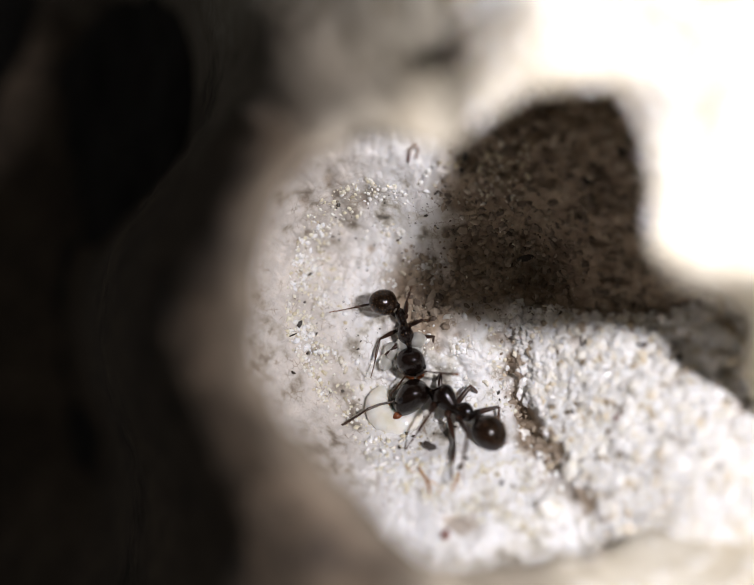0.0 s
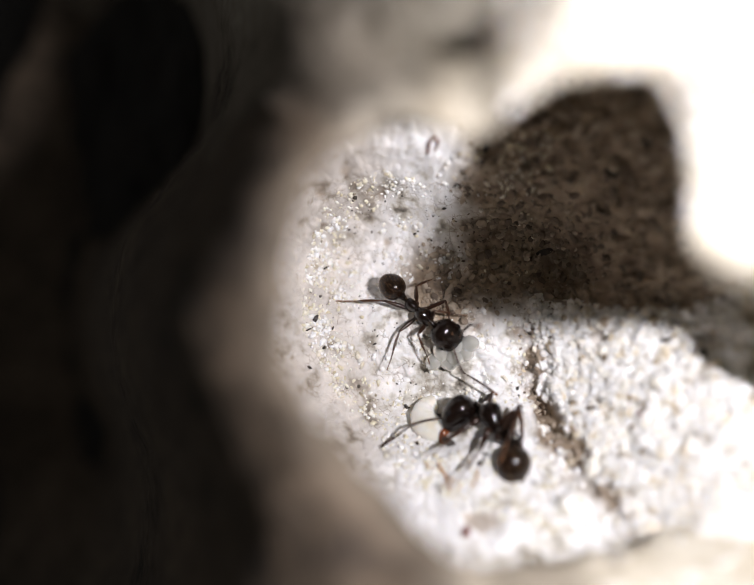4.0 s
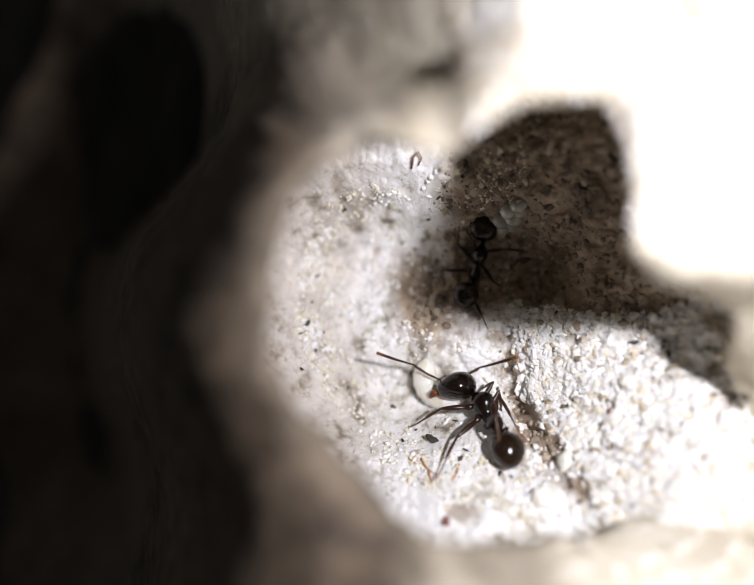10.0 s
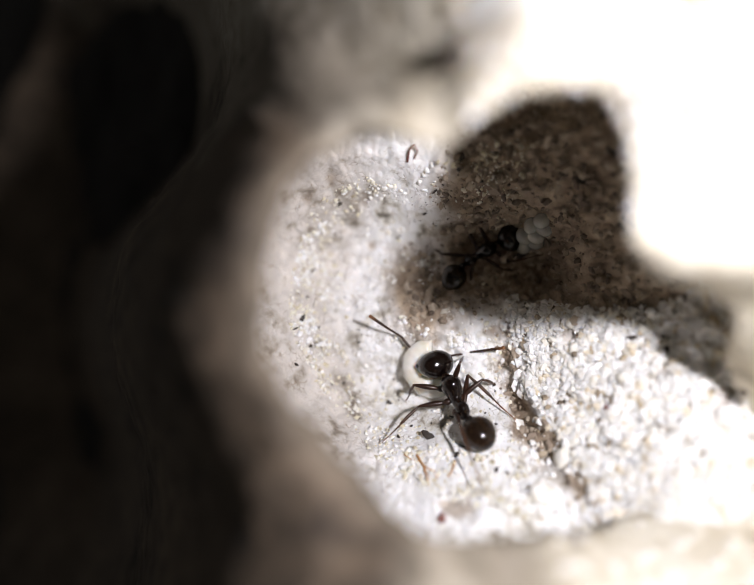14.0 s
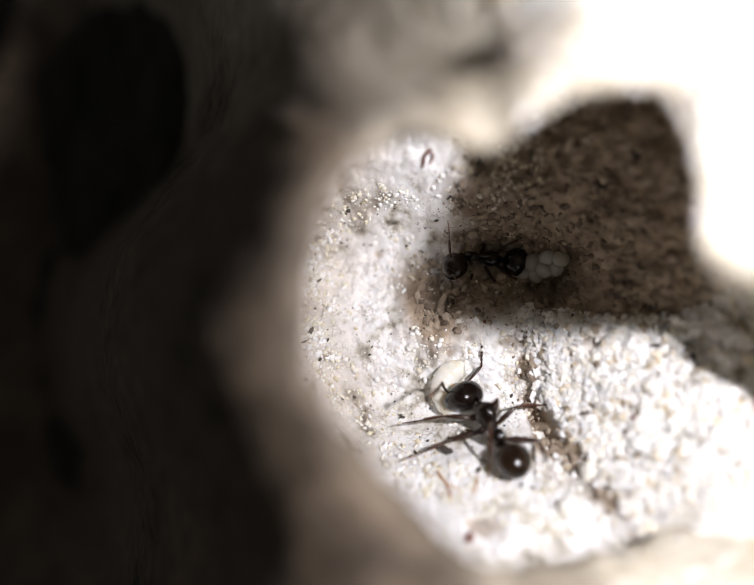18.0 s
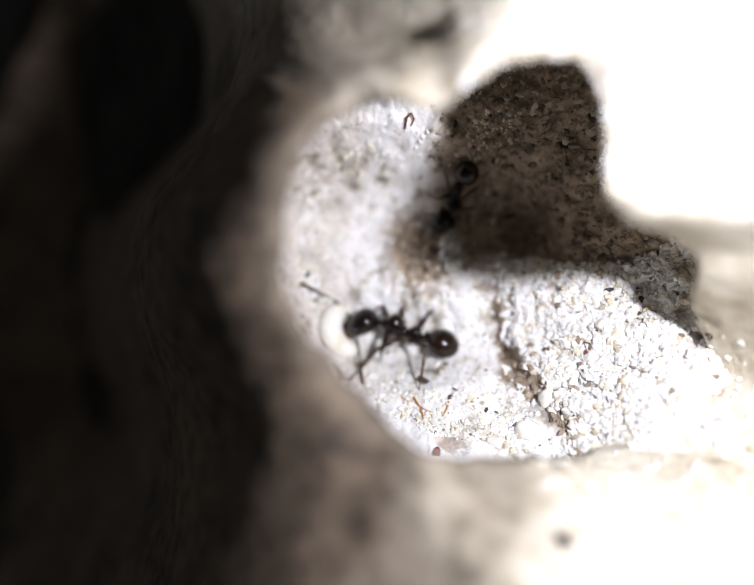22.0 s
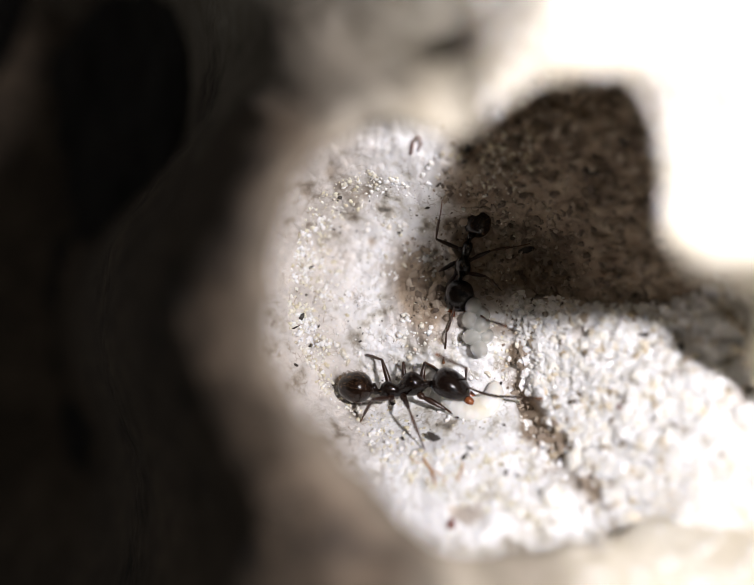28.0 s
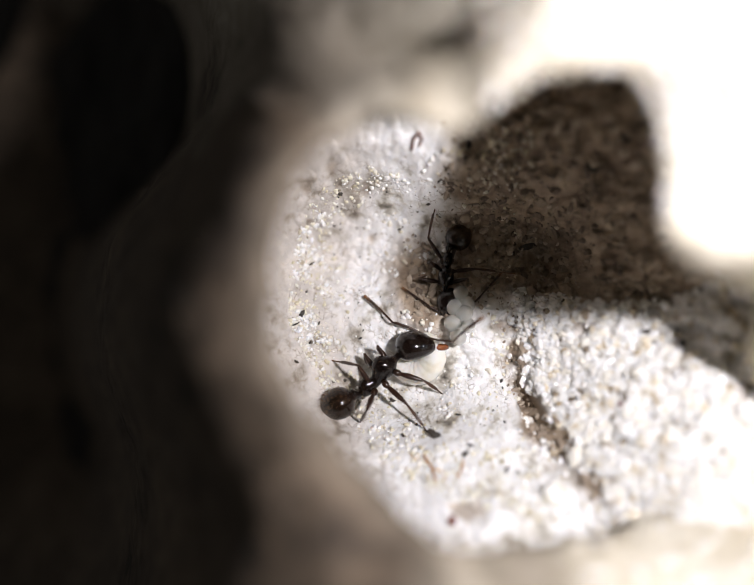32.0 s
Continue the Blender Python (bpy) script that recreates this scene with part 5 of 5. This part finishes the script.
# seconds; turn, dip and twist of the limb, and how far its knee is bent
NURSE_LIMBS = {
    "LA": [(0, 136, -43, 10), (0.5, 112, -21, -34), (1, 80, -20, -80), (2, 53, -46, -50), (5, -62, -135, 60), (6, -16, -123, 5), (7, 96, -82, -45), (8.5, 56, -49, 40), (10, 79, -20, 75), (10.33, 87, -14, 17), (10.67, 87, -4, -39), (11, 78, 1, -95), (11.75, 64, -14, -49), (12.5, 42, -14, 0), (15.5, 42, -14, 0), (16.25, 75, -19, -64), (17, 95, 6, -120), (20, -69, 160, 35), (21, 103, -3, -105), (21.75, 76, -23, -55), (22.5, 42, -14, 0), (26.5, 42, -14, 0), (27.25, 47, -25, -53), (28, 59, -27, -110), (28.5, 68, -13, -68), (29, 83, -7, -25), (30, 78, -7, -35), (31, 87, -5, -45), (31.5, 97, 0, 10), (32, 106, -5, 65)],
    "LF": [(0, 74, -10, -28, 118), (1.5, 44, -66, 0, 111), (12.5, 44, -66, 0, 111), (13, 96, -55, -87, 102), (13.5, 98, -28, -128, 92), (14, 82, -6, -164, 83), (14.5, 98, -28, -128, 92), (15, 96, -55, -87, 102), (15.5, 44, -66, 0, 111), (17.5, 44, -66, 0, 111), (18.25, 54, -38, -33, 75), (19, 46, -9, -55, 39), (20.5, 76, -31, -56, 75), (22, 118, -48, -73, 112), (24, 138, -43, -66, 123), (25, 124, -42, -54, 124), (28, 86, -30, -17, 62), (29, 90, -4, -4, 86), (30, 89, -5, -10, 86), (31, 101, -44, 17, 126), (32, 88, -42, 21, 128)],
    "LM": [(0, 85, -42, 2, 124), (0.33, 95, -15, -48, 112), (0.67, 81, 9, -92, 99), (1, 53, 16, -143, 87), (1.33, 59, -3, -98, 102), (1.67, 50, -20, -53, 116), (2, 29, -24, -1, 131), (3.5, 56, -17, -74, 103), (5, 58, 9, -137, 75), (5.33, 71, 4, -85, 82), (5.67, 75, -9, -35, 89), (6, 68, -21, 17, 95), (7, 92, -15, -46, 79), (8, 61, -15, -52, 75), (9, 55, -9, -32, 84), (9.5, 59, -3, -96, 77), (10, 56, 4, -160, 71), (10.33, 65, -6, -108, 85), (10.67, 63, -20, -56, 98), (11, 50, -26, 1, 111), (12, 97, 3, 2, 65), (13, 66, 5, -4, 98), (14, 82, 4, 6, 104), (15, 75, 9, -42, 90), (16, 66, 7, -90, 76), (17, 62, 0, -138, 62), (18, 87, -1, -114, 65), (18.5, 81, -22, -150, 51), (19, -88, -138, -13, 38), (19.5, 72, -47, 125, 64), (20, 61, -61, 79, 90), (20.5, 86, -74, 0, 116), (26.5, 86, -74, 0, 116), (27.25, 130, -46, -64, 65), (28, 127, -13, -88, 15), (29, 121, -10, -90, 16), (30, 121, -9, -91, 17), (31, 113, -9, -80, 14), (32, 100, -6, -77, 14)],
    "LH": [(0, 134, -63, 22, 126), (1, 59, -63, 67, 149), (2, 56, -63, 49, 120), (5, 110, -57, -3, 128), (6, 117, -34, -26, 120), (7, 137, -3, -26, 103), (8, 95, -3, -46, 97), (9, 121, 6, -6, 89), (10, 102, 2, 9, 80), (11, 107, -41, 3, 131), (12, 117, -3, 8, 69), (13, 124, 0, 13, 74), (14, 143, -1, -11, 64), (15.5, 147, -3, -77, 77), (17, -30, 179, 37, 91), (18, 19, -144, 52, 71), (18.5, 22, -137, 93, 98), (19, -163, -50, -41, 124), (20.5, 134, -90, 0, 130), (22.5, 134, -90, 0, 130), (23.25, 116, -44, -7, 104), (24, 98, -1, -25, 78), (25, 107, -23, -27, 101), (26.5, 154, -36, -73, 55), (28, 16, -164, 65, 9), (29, 10, -168, 7, 45), (30, 18, -172, 22, 35), (31, 18, -155, 69, 10), (31.5, 4, -157, 40, 7), (32, -9, -152, 10, 3)],
    "RA": [(0, -42, -14, 0), (1.5, -42, -14, 0), (3.5, -42, -14, 0), (4.25, -19, -4, 42), (5, 4, -12, 85), (5.5, -42, -16, 50), (6, -85, -43, 25), (6.5, -122, -32, 71), (7, -139, -6, 100), (7.5, -97, -7, 120), (8, -57, -20, 135), (9, -64, -13, 125), (10, -63, -9, 105), (11, -26, -15, 110), (11.5, -65, -8, 110), (12, -105, -2, 105), (12.75, -77, -23, 55), (13.5, -42, -14, 0), (26.5, -42, -14, 0), (28, -15, 0, -60), (28.5, -62, -9, -34), (29, -107, 3, -10), (29.5, -98, -7, 32), (30, -98, -20, 75), (30.5, -113, -30, 113), (31, 47, -151, -25), (31.5, 29, -175, 39), (32, -138, 22, -80)],
    "RF": [(0, -70, -7, 18, 94), (1.5, -44, -66, 0, 111), (3.5, -44, -66, 0, 111), (4.25, -60, -28, 15, 85), (5, -65, 12, 17, 59), (6, -83, -25, 30, 87), (6.5, -85, -7, 82, 73), (7, -72, 6, 133, 59), (7.5, -70, -1, 179, 30), (8, -73, -7, -135, 2), (8.5, -73, -8, -68, 25), (9, -74, -8, 0, 48), (10, -70, -7, -19, 40), (10.5, -61, -2, 48, 23), (11, -52, -9, 116, 6), (12, -45, 1, 166, 51), (12.5, -59, -8, 130, 50), (13, -65, -22, 95, 50), (14, -70, 11, 118, 57), (16, -57, -8, 69, 57), (18, -34, -9, 17, 57), (19.5, -44, -66, 0, 111), (26.5, -44, -66, 0, 111), (27.25, -31, -28, -2, 110), (28, -21, 11, 4, 109), (29, -45, -31, 15, 128), (30.5, -64, -25, -11, 126), (32, -83, -27, -38, 124)],
    "RM": [(0, -83, 5, 92, 53), (0.5, -86, -34, 53, 94), (1, -40, -60, -20, 135), (2, -52, -57, -14, 96), (3.5, -89, -32, 41, 52), (5, -92, 4, 70, 8), (5.5, -97, -8, 33, 57), (6, -94, -21, -5, 106), (6.33, -105, -11, 51, 88), (6.67, -104, 3, 103, 70), (7, -92, 11, 158, 52), (8, 43, 165, -10, 53), (8.33, -139, 0, 125, 61), (8.67, -129, -11, 79, 69), (9, -114, -12, 30, 77), (10, -133, -8, 20, 64), (10.5, -111, 5, 82, 33), (11, -90, -9, 143, 2), (12, -83, -9, 83, 15), (13, -70, -8, 92, 17), (13.5, -68, -8, 54, 36), (14, -67, -7, 16, 55), (17, -88, -32, 44, 99), (18, -51, -7, 27, 92), (19, -68, 0, 73, 93), (21, -54, -12, 28, 81), (21.75, -71, -41, 12, 99), (22.5, -86, -74, 0, 116), (26.5, -86, -74, 0, 116), (27.25, -60, -32, -12, 111), (28, -47, 8, -5, 106), (29, -51, 5, -4, 107), (30, -41, 4, 24, 81), (31, -58, 6, -21, 93), (31.5, -72, -26, -30, 115), (32, -88, -60, -30, 136)],
    "RH": [(0, 34, 169, -63, 58), (1, 17, -169, -74, 49), (2, 6, -147, -91, 53), (3.5, -158, -35, 42, 38), (5, -145, -27, -2, 22), (6, -174, -9, 2, 84), (6.33, -172, 10, 51, 84), (6.67, 24, 160, -75, 85), (7, 42, 166, -20, 85), (8, 14, 161, -37, 81), (9, 13, 171, -27, 71), (10, 5, -174, -18, 58), (11, 15, -161, 12, 49), (12, 21, -161, -21, 39), (13, 29, -170, -15, 56), (14, 46, -170, -47, 38), (17, -115, -7, 141, 43), (18, -82, -7, 101, 29), (18.5, -102, -8, 135, 59), (19, 60, 178, -12, 90), (19.5, -98, -22, 102, 94), (20, -67, -10, 31, 97), (21, -116, -25, -4, 127), (22.5, -134, -90, 0, 130), (26.5, -134, -90, 0, 130), (27.25, -66, -42, -114, 105), (28, -98, -3, -147, 80), (29, 71, 147, 32, 106), (30, -91, 28, -139, 106), (31, -114, -16, -127, 51), (32, 42, -156, 71, 46)],
}


def between(rows, t):
    """A row of numbers at the time t."""
    return [float(np.interp(t, [r[0] for r in rows], [r[i] for r in rows])) for i in range(1, len(rows[0]))]


TIMES = [i * 0.25 for i in range(129)]


def walk_ant(made, rows, size, tilt, limbs):
    """Keys an ant: its trunk along the rows, its legs and antennae by their own rows."""
    root, head, gaster, antennae, legs = made
    body = []
    for t in TIMES:
        x, y, yaw, hy, hp, gy, gp = between(rows, t)
        c, sn = math.cos(radians(yaw)), math.sin(radians(yaw))
        at = lambda f, l: ground_smooth(x + size * (c * f - sn * l), y + size * (sn * f + c * l))
        front, back, left, right = at(1.0, 0), at(-1.2, 0), at(0, 0.7), at(0, -0.7)
        rear = float(np.interp(t, [22.0, 22.8, 25.2, 26.2], [0, 40, 40, 0])) if tilt else 0
        nod, lean = math.degrees(math.atan2(back - front, 2.2 * size)), math.degrees(math.atan2(left - right, 1.4 * size))
        z = max(at(0, 0), (front * 1.2 + back) / 2.2 - 0.05) + 0.014 * rear + (float(np.interp(t, [22.0, 22.6, 25.4, 26.4, 27.2, 31.2, 31.8], [0.3, 0, 0, 0.3, 0.42, 0.42, 0.3])) if tilt else 0)
        lean = max(-78, min(78, 0.5 * lean - tilt * math.copysign(max(0, min(1, 2.6 * (abs(c) - 0.3))), c)))
        m = Matrix.Translation((x * MM, y * MM, (z + HEIGHT * size) * MM)) @ pose(0, 0, 0, lean, max(-40, min(40, nod)) - rear, yaw) @ Matrix.Translation((0, 0, -HEIGHT * size * MM))
        body.append((t, m, hy, hp, gy, gp, radians(lean)))
    walk(root, [(t, m) for t, m, *_ in body])
    # turns in the plane of the ground, whichever way the ant leans
    level = lambda turn, lean: Matrix.Rotation(radians(turn), 4, Vector((0, math.sin(lean), math.cos(lean))))
    walk(head, [(t, millis(0.62, 0, HEIGHT + 0.02) @ level(hy, lean) @ pose(0, 0, 0, 0, 6 + hp * math.cos(lean) + 24 * abs(math.sin(lean)), 0)) for t, m, hy, hp, gy, gp, lean in body])
    walk(gaster, [(t, millis(-1.02, 0, HEIGHT + 0.02) @ level(gy, lean) @ pose(0, 0, 0, 0, gp * 0.5 * math.cos(lean), 0)) for t, m, hy, hp, gy, gp, lean in body])
    for s, a in zip("LR", antennae):
        side = 1 if s == "L" else -1
        walk(a, [(t, millis(0.66, 0.13 * side, 0.20, twist, dip, turn)) for t, turn, dip, twist in limbs[s + "A"]])
    for place, side, leg, shin in legs:
        rows = limbs[("L" if side > 0 else "R") + place[0].upper()]
        cx, cy = COXA[place]
        walk(leg, [(t, millis(cx, cy * side, HEIGHT - HIP, twist, dip, turn)) for t, turn, dip, twist, bend in rows])
        walk(shin, [(t, millis(FEMUR[place], 0, 0, 0, bend, 0)) for t, turn, dip, twist, bend in rows])


def ground_smooth(x, y):
    return float(bottom(np.array(x), np.array(y)) + 0.28 * coarse(np.array(x), np.array(y)))


def laid(x, y, high, turn):
    """The pose of a thing that lies flat on the slope at x, y."""
    e = 0.5
    up = Vector((ground_smooth(x - e, y) - ground_smooth(x + e, y), ground_smooth(x, y - e) - ground_smooth(x, y + e), 2 * e)).normalized()
    return Matrix.Translation(Vector((x, y, ground_smooth(x, y) + high)) * MM) @ Vector((0, 0, 1)).rotation_difference(up).to_matrix().to_4x4() @ pose(0, 0, 0, 0, 0, turn)


def motions():
    walk_ant(carrier, CARRIER_ROWS, 1.0, 72, CARRIER_LIMBS)
    walk_ant(nurse, NURSE_ROWS, 0.8, 0, NURSE_LIMBS)
    # held upright while its ant climbs towards the lens
    tip = lambda t: float(np.interp(t, [22.2, 23.0, 25.2, 26.2], [0, 8, 8, 0]))
    walk(grub, [(t, laid(x, y, float(np.interp(t, [22.2, 23.0, 25.2, 26.4, 31.3, 31.6], [0.30, 0.5, 0.5, 0.16, 0.16, 0.28])), turn) @ pose(0, 0, 0, tip(t), 0, 0)) for t, x, y, turn in LARVA_ROWS])
    walk(eggs, [(t, laid(x, y, 0.22, turn)) for t, x, y, turn in EGG_ROWS])


motions()
